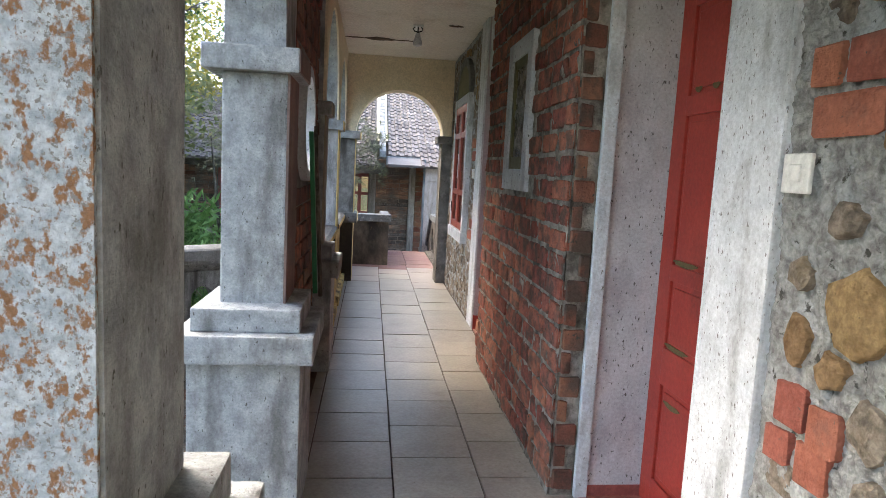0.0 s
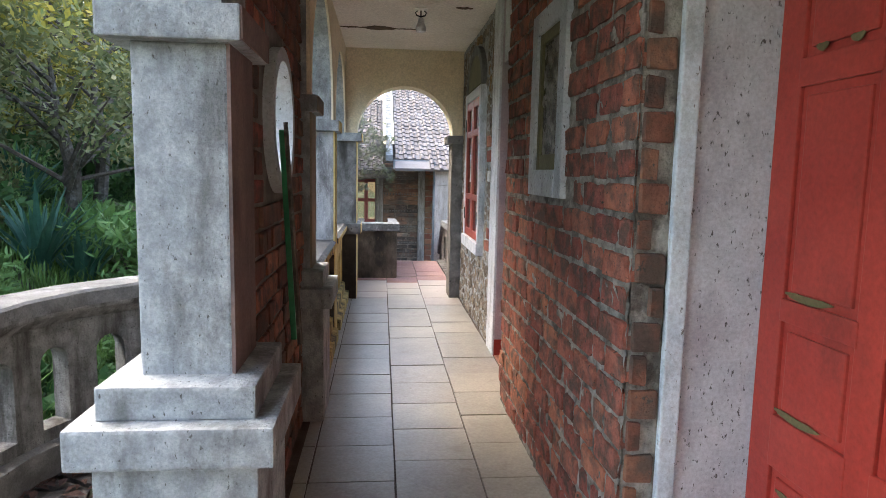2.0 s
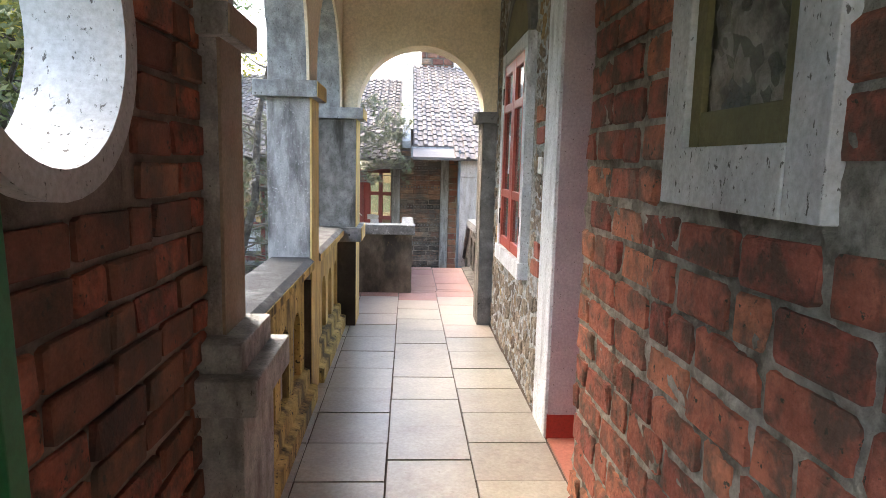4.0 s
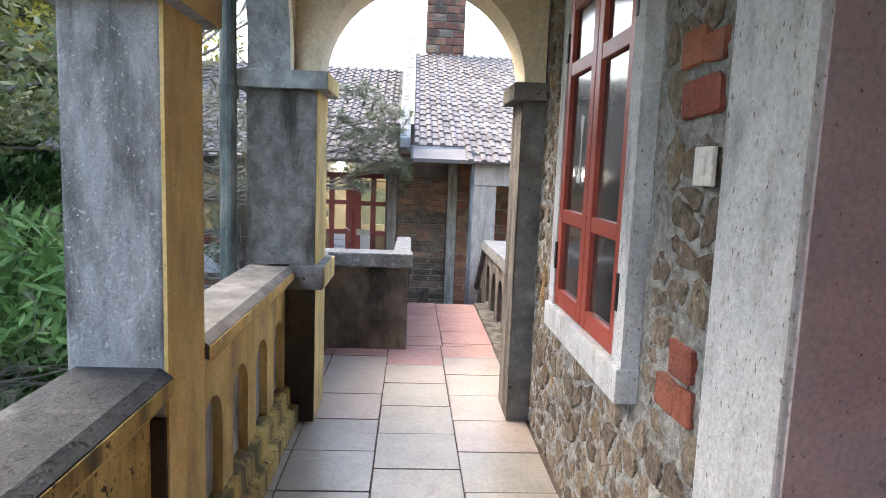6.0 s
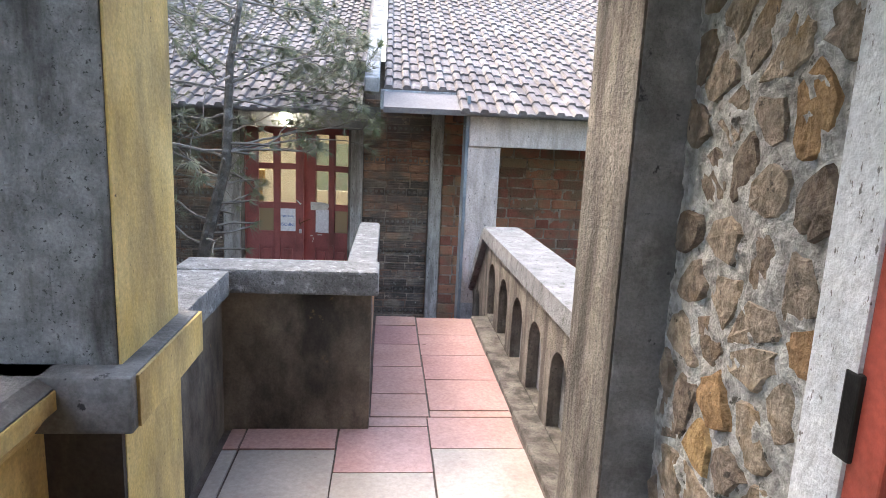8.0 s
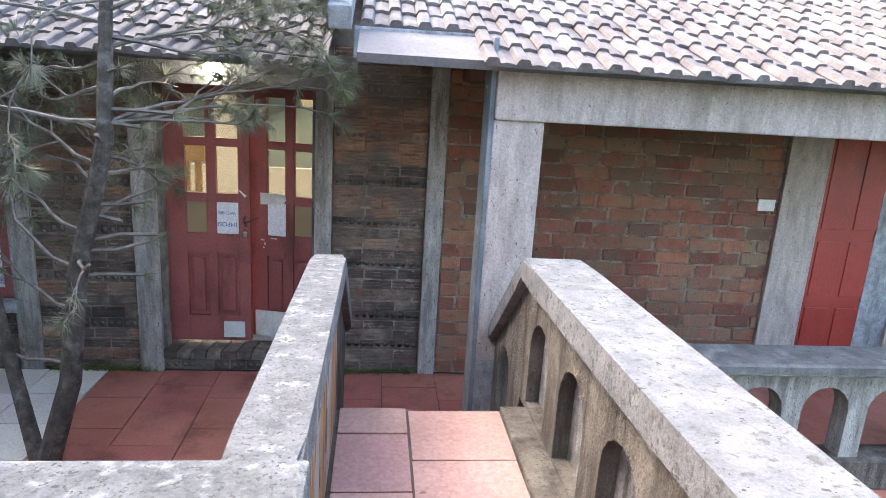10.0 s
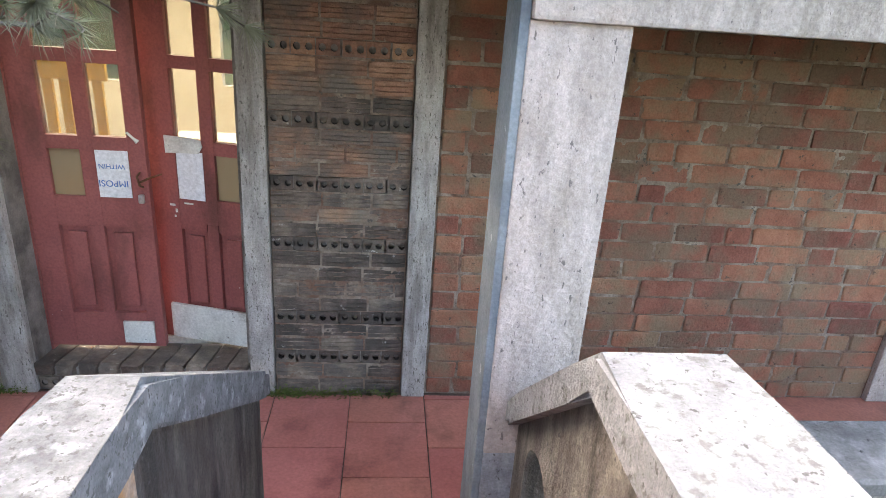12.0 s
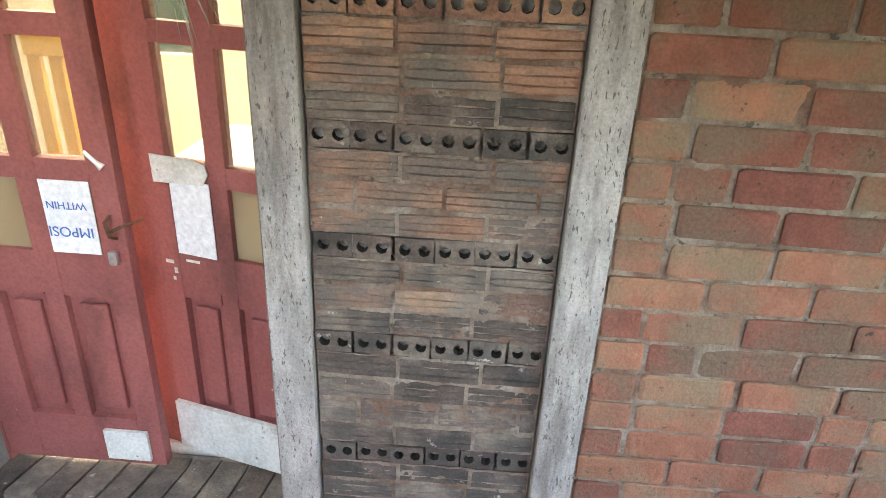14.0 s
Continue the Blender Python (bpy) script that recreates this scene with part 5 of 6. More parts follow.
def broad_tree(x, y, h, seed, mat, label, count=5600, spread=1.7, leaf=0.11):
    r = random.Random(seed)
    z = ground_height(x, y)
    t = empty("tree", label, "tree", "trees on the slope", at=(x, y, z))
    bm = bmesh.new()
    top = Vector((r.uniform(-0.4, 0.4), r.uniform(-0.4, 0.4), h * 0.8))
    tube(bm, [(0, 0, -0.2), top * 0.4 + Vector((0.1, 0.06, 0)), top * 0.7, top], [0.13, 0.1, 0.065, 0.02], 8)
    tips = []
    for k in range(16):
        b = top * r.uniform(0.25, 0.95)
        a = r.uniform(0, 6.28)
        e = b + Vector((math.cos(a), math.sin(a), r.uniform(0.1, 0.9))) * r.uniform(0.6, 1.1) * spread
        tube(bm, [b, (b + e) / 2 + Vector((0, 0, 0.1)), e], [0.04, 0.025, 0.008], 5)
        tips.append(e)
    part("trunk", bm, BARK, t, "thin grey trunk with limbs")
    bm = bmesh.new()
    for e in tips:
        for _ in range(4):
            c = e + Vector((r.uniform(-1, 1), r.uniform(-1, 1), r.uniform(-0.6, 0.8))) * 0.6
            leaf_cloud(bm, c, (0.42, 0.42, 0.3), count // 64, leaf, r, -0.1)
    me = raw("crown", bm, mat)
    ob = new("crown", me)
    ob.parent = t
    tagged(ob, "uneven leafy crown")


TREES = [(-5.2, 8.5, 4.2, LEAFYELLOW, "slender yellow-leaved tree on the slope"), (-6.5, 11.5, 5.2, LEAFYELLOW, "yellow-leaved tree on the slope"), (-8.5, 7.5, 5.0, LEAFYELLOW, "tall yellow-green tree on the slope"),
         (-7.0, 14.5, 6.0, LEAFYELLOW, "tall yellow-green tree on the slope"), (-4.5, 11.6, 3.8, LEAFYELLOW, "thin yellow-leaved tree on the slope"), (-10, 11, 6.0, LEAFLIGHT, "light green tree on the slope"),
         (-9.5, 17, 7.0, LEAFGREY, "grey-green tree on the slope"), (-5.6, 17.5, 5.6, LEAFDARK, "dark green tree behind the house"), (-7.6, 9.6, 4.6, LEAFYELLOW, "yellow-leaved tree on the slope"),
         (-11.5, 8.5, 5.5, LEAFDARK, "dark green tree on the slope"), (-12.5, 14, 7.5, LEAFYELLOW, "tall yellow-green tree on the slope"), (-4.2, 10.1, 3.2, LEAFGREY, "thin grey-green tree on the slope"),
         (-5.9, 13.4, 5.2, LEAFGREY, "grey-green tree on the slope"), (-5.0, 15.2, 5.6, LEAFYELLOW, "yellow-leaved tree beside the house"), (-6.0, 7.0, 3.8, LEAFYELLOW, "yellow-leaved tree on the slope"), (-7.2, 18.5, 7.0, LEAFLIGHT, "light green tree behind the house"),
         (-10.5, 14.2, 6.5, LEAFYELLOW, "tall yellow-green tree on the slope"), (-8.2, 12.6, 5.5, LEAFGREY, "grey-green tree on the slope"), (-12, 18, 8.0, LEAFDARK, "dark green tree high on the slope"),
         (-14, 22, 9.0, LEAFGREY, "grey-green tree high on the slope"), (-10.5, 22, 8.0, LEAFYELLOW, "yellow-green tree high on the slope"), (-14, 11, 8.0, LEAFGREY, "grey-green tree high on the slope")]
for i, (x, y, h, mat, label) in enumerate(TREES):
    broad_tree(x, y, h, 30 + i, mat, label)
# dead grey undergrowth beside the lower house
for i in range(4):
    r = random.Random(70 + i)
    x, y = r.uniform(-4.2, -3.0), r.uniform(8.6, 11.2)
    bm = bmesh.new()
    for _ in range(9):
        a, l = r.uniform(0, 6.28), r.uniform(0.5, 1.3)
        e = Vector((math.cos(a) * l * 0.6, math.sin(a) * l * 0.6, l * r.uniform(0.3, 0.9)))
        m = e * 0.5 + Vector((r.uniform(-0.15, 0.15), r.uniform(-0.15, 0.15), 0.12))
        tube(bm, [(0, 0, 0), m, e], [0.014, 0.009, 0.003], 5)
        tube(bm, [m, m + Vector((r.uniform(-0.3, 0.3), r.uniform(-0.3, 0.3), r.uniform(-0.05, 0.3)))], [0.007, 0.002], 4)
    bmesh.ops.translate(bm, vec=(x, y, ground_height(x, y) - 0.03), verts=bm.verts)
    thing("dead_bush", bm, BRANCH, "bare grey dead bush on the slope", "bush", "dead bushes")

# sword-leaved plants by the terrace, each leaf a folded blade
for x, y, size, count in ((-3.85, 8.5, 1.2, 44), (-3.5, 8.75, 1.0, 34), (-4.7, 9.8, 1.1, 40)):
    r = random.Random(int(x * 10 + y * 100))
    plant = empty("agave", "blue-green sword-leaved plant on the slope", "plant", "sword-leaved plants", at=(x, y, ground_height(x, y) - 0.04))
    for _ in range(count):
        a, l, lean = r.uniform(0, 6.28), size * r.uniform(0.65, 1.1), r.uniform(0.1, 0.75)
        d = Vector((math.cos(a), math.sin(a), 0))
        n = Vector((-d.y, d.x, 0))
        bm = bmesh.new()
        rows = []
        for f, w in ((0.0, 0.04), (0.3, 0.05), (0.6, 0.04), (0.85, 0.02), (1.0, 0.002)):
            p = d * (0.03 + lean * l * f ** 1.7) + Vector((0, 0, l * (f - 0.32 * lean * f * f)))
            rows.append([bm.verts.new(q) for q in (p - n * w + d * w * 0.3, p - d * w * 0.25, p + n * w + d * w * 0.3)])
        for p, q in zip(rows, rows[1:]):
            bm.faces.new((p[0], p[1], q[1], q[0]))
            bm.faces.new((p[1], p[2], q[2], q[1]))
        part("leaf", bm, BLADE, plant)

# grass on the slope
vv, ff = [], []
r = random.Random(5)
for _ in range(2600):
    x, y = r.uniform(-5.5, -0.95), r.uniform(2.8, 12.0)
    if (y < 4.6 and x > -1.75) or (y > 10.8 and x > -3):
        continue
    tall = r.uniform(0.22, 0.6)
    for _ in range(7):
        px, py = x + r.gauss(0, 0.05), y + r.gauss(0, 0.05)
        z, h, a = ground_height(px, py), tall * r.uniform(0.6, 1.1), r.uniform(0, 6.28)
        c, q, b = math.cos(a), math.sin(a), r.uniform(0.15, 0.75)
        w = r.uniform(0.005, 0.010)
        k = len(vv)
        vv += [(px - w * q, py + w * c, z), (px + w * q, py - w * c, z), (px + c * b * h * 0.4 + w * q, py + q * b * h * 0.4 - w * c, z + h * 0.65),
               (px + c * b * h * 0.4 - w * q, py + q * b * h * 0.4 + w * c, z + h * 0.65), (px + c * b * h, py + q * b * h, z + h * 0.85)]
        ff += [(k, k + 1, k + 2, k + 3), (k + 3, k + 2, k + 4)]
me = bpy.data.meshes.new("grass")
me.from_pydata(vv, [], ff)
me.materials.append(GRASS)
tagged(new("grass", me), "rank green grass on the slope", "grass", kind="stuff")


# ---- the grey pine ----
def pine(x, y, base, seed, keep_off, count):
    r = random.Random(seed)
    t = empty("pine_tree", "half-bare grey pine tree with drooping needle tufts", "tree", at=(x, y, base))
    bm = bmesh.new()
    spine = [Vector(p) for p in ((0, 0, 0), (0.14, 0.05, 0.5), (0.2, 0.1, 1.1), (0.4, 0.05, 1.8), (0.42, 0.15, 2.6), (0.58, 0.2, 3.5))]
    tube(bm, spine, [0.062, 0.056, 0.05, 0.042, 0.03, 0.01], 9)
    tube(bm, [(-0.05, 0.02, 0), (-0.25, 0.2, 0.6), (-0.42, 0.3, 1.5), (-0.5, 0.2, 2.6)], [0.045, 0.036, 0.028, 0.008], 8)
    part("trunk", bm, BARK, t, "leaning grey trunk")

    def off(p):
        """Clear of the stairs and of the foot of the door."""
        wx, wy, wz = p.x + x, p.y + y, p.z + base
        return keep_off(wx, wy, wz)

    def tuft(p, d, size, n):
        if off(p) or r.random() < (0.6 if p.x + x < -1.0 else 0.35):
            return
        for _ in range(n):
            v = (d + Vector((r.uniform(-1, 1), r.uniform(-1, 1), r.uniform(-1, 1))) * 0.9).normalized() * size * r.uniform(0.6, 1.2)
            v.z -= size * 0.15
            s = v.orthogonal().normalized() * 0.0019
            needles.faces.new([needles.verts.new(q) for q in (p - s, p + s, p + v)])

    def bough(p, d, length, rad, depth):
        pts, dirs, q = [p], [d], p.copy()
        n = 8
        for i in range(n):
            d = (d + Vector((r.uniform(-1, 1), r.uniform(-1, 1), r.uniform(-0.7, 0.6))) * 0.36).normalized()
            q = q + d * length / n
            if off(q):
                break
            pts.append(q.copy())
            dirs.append(d.copy())
        if len(pts) < 2:
            return
        for i in range(1, len(pts)):
            if depth and i > 1 and r.random() < 0.7:
                side = (dirs[i] + Vector((r.uniform(-1, 1), r.uniform(-1, 1), r.uniform(-0.5, 0.7))) * 0.9).normalized()
                bough(pts[i], side, length * r.uniform(0.35, 0.6), rad * 0.5, depth - 1)
            if depth == 0 and i % 2:
                tuft(pts[i], dirs[i], 0.085, 18)
        tube(wood, pts, [max(0.0024, rad * (1 - 0.8 * i / n)) for i in range(len(pts))], 5)
        tuft(pts[-1], dirs[-1], 0.11, 70 if p.x + x > -0.95 else 40)

    starts = []
    for i in range(count):
        f = 1.0 + 3.6 * i / (count - 1)
        k = min(int(f), len(spine) - 2)
        p = spine[k].lerp(spine[k + 1], f - k)
        a = r.uniform(-0.5, 3.2) if i % 3 else r.uniform(0, 6.28)
        starts.append((p, Vector((math.cos(a), math.sin(a) * 0.8, r.uniform(-0.1, 0.45))), r.uniform(0.7, 1.5)))
    for e, l in (((0.95, 0.3, 0.12), 1.25), ((1.0, 0.2, 0.06), 1.25), ((0.9, 0.45, 0.25), 1.2), ((0.95, 0.2, 0.1), 1.3), ((0.9, 0.2, 0.3), 1.3), ((1.0, 0.15, 0.16), 1.2)):
        starts.append((Vector((0.42, 0.06, 1.9)), Vector(e), l))
    for p, d, l in starts:
        wood, needles = bmesh.new(), bmesh.new()
        bough(p, d, l, 0.012, 2)
        if not wood.verts:
            wood.free()
            needles.free()
            continue
        b = part("bough", wood, BRANCH, t, "bare grey bough")
        ob = new("needles", raw("needles", needles, NEEDLE))
        ob.parent = b
        tagged(ob, "grey-green needle tufts", kind="stuff")


pine(-1.35, 11.9, -0.82, 21, lambda wx, wy, wz: wx > 0.26 or wy > 12.75 or (wx > -0.75 and wz < 1.09) or (wx > -0.9 and wy < 11.9) or (wx > -1.3 and wz < 0.25), 50)
pine(-1.75, 9.2, ground_height(-1.75, 9.2) - 0.05, 33, lambda wx, wy, wz: wx > -0.8 or (wx > -1.2 and wz < 1.05) or wy < 6.5, 44)


# ---- pieces of walls and floors ----
def brick_set(mat, n, rough=0.035, bev=0.06, seed=0):
    return [block_mesh("brick", mat, rough, seed + i, bev) for i in range(n)]


def lay(parent, meshes, u0, u1, z0, z1, long, course, gap, where, depth, seed, skip=None, headers=0.25, name="brick"):
    """Courses of bricks between u0 and u1. where(u, z) gives place and turn of the brick's middle."""
    r = random.Random(seed)
    z, row = z0, 0
    while z + course * 0.6 < z1:
        h = min(course, z1 - z)
        u = u0 - (long / 2 if row % 2 else 0) * r.uniform(0.7, 1.2)
        while u < u1 - 0.02:
            l = long * (0.52 if r.random() < headers else r.uniform(0.94, 1.06))
            a, b = max(u, u0), min(u + l, u1)
            u += l
            if b - a < 0.05 or (skip and skip((a + b) / 2, z + h / 2, b - a, h)):
                continue
            (x, y, zz), turn = where((a + b) / 2, z + h / 2)
            out = r.uniform(-0.004, 0.007)
            ob = place(meshes[r.randrange(len(meshes))], name, parent, x, y, zz + r.uniform(-0.003, 0.003), b - a - gap, depth + out * 2, h - gap, turn, r.uniform(-1, 1), r.uniform(-0.8, 0.8))
        z += course
        row += 1


def ribbed_brick(mat, seed):
    """The long side of a hollow brick, with three shallow ribs along it."""
    rnd = random.Random(seed)
    prof = [(0.5, -0.5), (-0.42, -0.5), (-0.5, -0.42), (-0.5, -0.2), (-0.38, -0.16), (-0.5, -0.12), (-0.5, 0.14), (-0.38, 0.18), (-0.5, 0.22), (-0.5, 0.42), (-0.42, 0.5), (0.5, 0.5)]
    bm = bmesh.new()
    rows = [[bm.verts.new((x, y + (rnd.uniform(-0.05, 0.05) if y < 0 else 0), z * (0.94 if abs(x) > 0.45 else 1.0) + rnd.uniform(-0.02, 0.02))) for y, z in prof] for x in (-0.5, -0.17, 0.15, 0.5)]
    for p, q in zip(rows, rows[1:]):
        for k in range(len(prof) - 1):
            bm.faces.new((p[k], p[k + 1], q[k + 1], q[k]))
    bm.faces.new(rows[0])
    bm.faces.new(rows[-1][::-1])
    bmesh.ops.recalc_face_normals(bm, faces=bm.faces)
    return raw("brick", bm, mat)


reds = brick_set(BRICK, 7, 0.05, 0.07)
darks = brick_set(DARKBRICK, 4, seed=10)
redwalls = brick_set(REDWALL, 5, 0.03, 0.05, 20)
greys = [ribbed_brick(GREYBRICK, 40 + i) for i in range(5)]
hollows = [ribbed_brick(HOLLOW, 30 + i) for i in range(5)]

relief("mortar", lambda u, v, d: (0.847 - d, u, v), 2.64, 4.65, 0.0, CEIL, 0.019, MORTAR, brick_wall, 2.0)
relief("mortar", lambda u, v, d: (0.99 - d, u, v), 0.2, 1.43, 0.3, 2.4, 0.022, STONEMORTAR, stone_a, 5.0, 0.009)
for y0, y1, z0, z1 in ((5.94, 6.36, 0, CEIL), (7.42, 7.97, 0, CEIL), (6.36, 7.42, 0, 0.69)):
    relief("mortar", lambda u, v, d: (0.988 - d, u, v), y0, y1, z0, z1, 0.019, STONEMORTAR, stone_b, 7.0, 0.014)
# red brick panel by the doors
lay(brick_wall, reds, 2.635, 4.655, 0.023, CEIL, 0.25, 0.107, 0.021, lambda u, z: ((0.86, u, z), 90), 0.06, 1,
    lambda u, z, w, h: 3.38 < u < 3.94 and 1.33 < z < 2.18)
lay(brick_wall, darks, 0.845, 0.95, 0.023, CEIL, 0.13, 0.107, 0.016, lambda u, z: ((u, 2.655, z), 0), 0.05, 2, headers=0)

# infill wall with the round opening, between two pillars
ROUND = (3.6, 1.63, 0.25)
infill = setting("wall_west_infill", boxes((-0.5, -0.375, 2.79, 3.3, 0, 2.75), (-0.5, -0.375, 3.9, 4.42, 0, 2.75), (-0.5, -0.375, 3.3, 3.9, 0, 1.33), (-0.5, -0.375, 3.3, 3.9, 1.93, 2.75)), DARKMORTAR, "dark red brick wall with a round opening", "wall")
bm = bmesh.new()
for k in range(32):
    a, b = math.tau * k / 32, math.tau * (k + 1) / 32

    def square(t):
        m = max(abs(math.cos(t)), abs(math.sin(t)))
        return (ROUND[0] + 0.3 * math.cos(t) / m, ROUND[1] + 0.3 * math.sin(t) / m)
    prism(bm, [square(a), square(b), (ROUND[0] + 0.3 * math.cos(b), ROUND[1] + 0.3 * math.sin(b)), (ROUND[0] + 0.3 * math.cos(a), ROUND[1] + 0.3 * math.sin(a))], along_y(0), -0.49, -0.376)
part("spandrel", bm, DARKMORTAR, infill)
bm = bmesh.new()
for k in range(40):
    a, b = math.tau * k / 40, math.tau * (k + 1) / 40
    ro, ri = 0.305, ROUND[2]
    prism(bm, [(ROUND[0] + ro * math.cos(a), ROUND[1] + ro * math.sin(a)), (ROUND[0] + ro * math.cos(b), ROUND[1] + ro * math.sin(b)),
               (ROUND[0] + ri * math.cos(b), ROUND[1] + ri * math.sin(b)), (ROUND[0] + ri * math.cos(a), ROUND[1] + ri * math.sin(a))], along_y(0), -0.53, -0.335)
part("round_surround", bm, GREYWASH, infill, "pale plaster ring of the round opening")
lay(infill, darks + reds[:2], 2.8, 4.41, 0.0, CEIL, 0.25, 0.1, 0.018, lambda u, z: ((-0.39, u, z), 90), 0.055, 3,
    lambda u, z, w, h: (abs(u - ROUND[0]) - w / 2) < 0.28 and (abs(z - ROUND[1]) - h / 2) < 0.28 and math.hypot(max(0, abs(u - ROUND[0]) - w * 0.42), max(0, abs(z - ROUND[1]) - h / 2)) < 0.29)

# lower building: red bricks, hollow bricks with their holes
for x0, x1 in ((0.9, 3.5), (4.94, 6.6)):
    relief("mortar", lambda u, v, d: (u, BACK - 0.005 - d, v), x0, x1, -0.81, 1.6, 0.0065, LOWMORTAR, back, x0, 0.02)
lay(back, redwalls, 0.905, 3.5, -0.806, 1.62, 0.28, 0.104, 0.016, lambda u, z: ((u, BACK + 0.012, z), 0), 0.05, 4, headers=0.15)
lay(back, redwalls, 4.98, 6.6, -0.806, 1.55, 0.28, 0.104, 0.016, lambda u, z: ((u, BACK + 0.012, z), 0), 0.05, 5, headers=0.15)


def hole_mesh(mat):
    """End of a hollow brick, 0.105 by 0.07, with two round holes that go in, their insides coloured dark for shade."""
    bm = bmesh.new()
    w, h = 0.0525, 0.035
    for s in (-1, 1):
        c = s * w / 2
        sq = [(c + w / 2, 0), (c + w / 2, h), (c, h), (c - w / 2, h), (c - w / 2, 0), (c - w / 2, -h), (c, -h), (c + w / 2, -h)]
        outer = [bm.verts.new((x, 0, z)) for x, z in sq]
        ringv = [bm.verts.new((c + 0.0165 * math.cos(k * math.pi / 4), 0, 0.0175 * math.sin(k * math.pi / 4))) for k in range(8)]
        deep = [bm.verts.new((v.co.x, 0.05, v.co.z)) for v in ringv]
        for k in range(8):
            n = (k + 1) % 8
            bm.faces.new((outer[k], outer[n], ringv[n], ringv[k]))
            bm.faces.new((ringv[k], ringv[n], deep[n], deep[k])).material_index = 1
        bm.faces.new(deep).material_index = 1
    box(bm, -w, w, 0.0, 0.06, -h, -h + 0.001)
    box(bm, -w, w, 0.0, 0.06, h - 0.001, h)
    me = bpy.data.meshes.new("hollow_brick")
    bm.to_mesh(me)
    bm.free()
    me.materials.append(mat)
    me.materials.append(HOLESHADE)
    return me


holed, holed_grey = hole_mesh(HOLLOW), hole_mesh(GREYBRICK)


def vent_wall(x0, x1, seed, rows):
    """Courses of hollow brick laid flat, with rows of open brick ends at the heights given."""
    r = random.Random(seed)
    low = -0.81
    for z in rows + [1.62]:
        relief("mortar", lambda u, v, d: (u, BACK - 0.005 - d, v), x0, x1, low, z - 0.037, 0.01, LOWMORTAR, back, seed + z, 0.014)
        n = max(1, round((z - 0.037 - low) / 0.083))
        for i in range(n):
            h = (z - 0.037 - low) / n
            lay(back, hollows if r.random() < (0.85 if low + i * h > 0.4 else 0.2) else greys, x0, x1, low + i * h, low + (i + 1) * h - 0.001, 0.235, h, 0.012, lambda u, zz: ((u, BACK + 0.01, zz), 0), 0.05, seed * 100 + int(z * 100) + i, headers=0.12)
        low = z + 0.037
        n = round((x1 - x0) / 0.112)
        for i in range(n if z < 1.6 else 0):
            place(holed if z > 0.9 else holed_grey, "hollow_brick", back, x0 + (i + 0.5) * (x1 - x0) / n + r.uniform(-0.004, 0.004), BACK - 0.012 + r.uniform(-0.004, 0.006), z, 1, 1, 1, r.uniform(-2, 2))


vent_wall(0.105, 0.77, 6, [-0.585, -0.35, 0.058, 0.367, 0.672, 0.995, 1.31])
vent_wall(-1.95, -1.28, 7, [-0.45, -0.1, 0.25, 0.6, 0.95])
vent_wall(-3.9, -3.02, 9, [-0.45, -0.1, 0.25, 0.6, 0.95])
lay(back, greys, -3.0, -2.1, -0.81, -0.37, 0.235, 0.085, 0.012, lambda u, z: ((u, BACK + 0.01, z), 0), 0.05, 11, headers=0.12)
lay(chimney, darks + hollows[:2], 0.48, 1.18, 3.2, 5.6, 0.24, 0.14, 0.025, lambda u, z: ((u, 16.7, z), 0), 0.06, 8, headers=0.1)

# brick threshold under the double door, with moss
kerbs = brick_set(GREYBRICK, 4, 0.04, 0.06, 90)
sill = setting("door_step", boxes((-1.11, -0.02, 13.16, 13.42, -0.81, -0.675)), DARKMORTAR, "dark brick door step", "step")
for i in range(10):
    place(kerbs[i % 4], "brick", sill, -1.06 + i * 0.109, 13.265, -0.69, 0.1, 0.25, 0.07, -7, -4, 0)
for i in range(9):
    place(holed_grey, "hollow_brick", sill, -1.05 + i * 0.118, 13.15, -0.762, 1, 1, 1)
r = random.Random(9)
bm = bmesh.new()
for _ in range(2600):
    x = r.choice((r.uniform(-1.9, -1.15), r.uniform(-0.25, 0.75), r.uniform(-0.15, 0.25)))
    y = 13.14 - abs(r.gauss(0, 0.018))
    p = Vector((x, y, -0.812 + abs(r.gauss(0, 0.022))))
    v = Vector((r.uniform(-1, 1), r.uniform(-1.2, 0.2), r.uniform(0.2, 1.2))).normalized() * r.uniform(0.008, 0.02)
    w = v.orthogonal().normalized() * 0.005
    bm.faces.new([bm.verts.new(q) for q in (p - w, p + w, p + v)])
tagged(part("moss", bm, MOSS), "green moss along the foot of the wall", "moss", kind="stuff")


# rubble stones
def clip(poly, px, py, nx, ny):
    out = []
    for i in range(len(poly)):
        a, b = poly[i], poly[(i + 1) % len(poly)]
        da, db = (a[0] - px) * nx + (a[1] - py) * ny, (b[0] - px) * nx + (b[1] - py) * ny
        if da <= 0:
            out.append(a)
        if da * db < 0:
            f = da / (da - db)
            out.append((a[0] + f * (b[0] - a[0]), a[1] + f * (b[1] - a[1])))
    return out


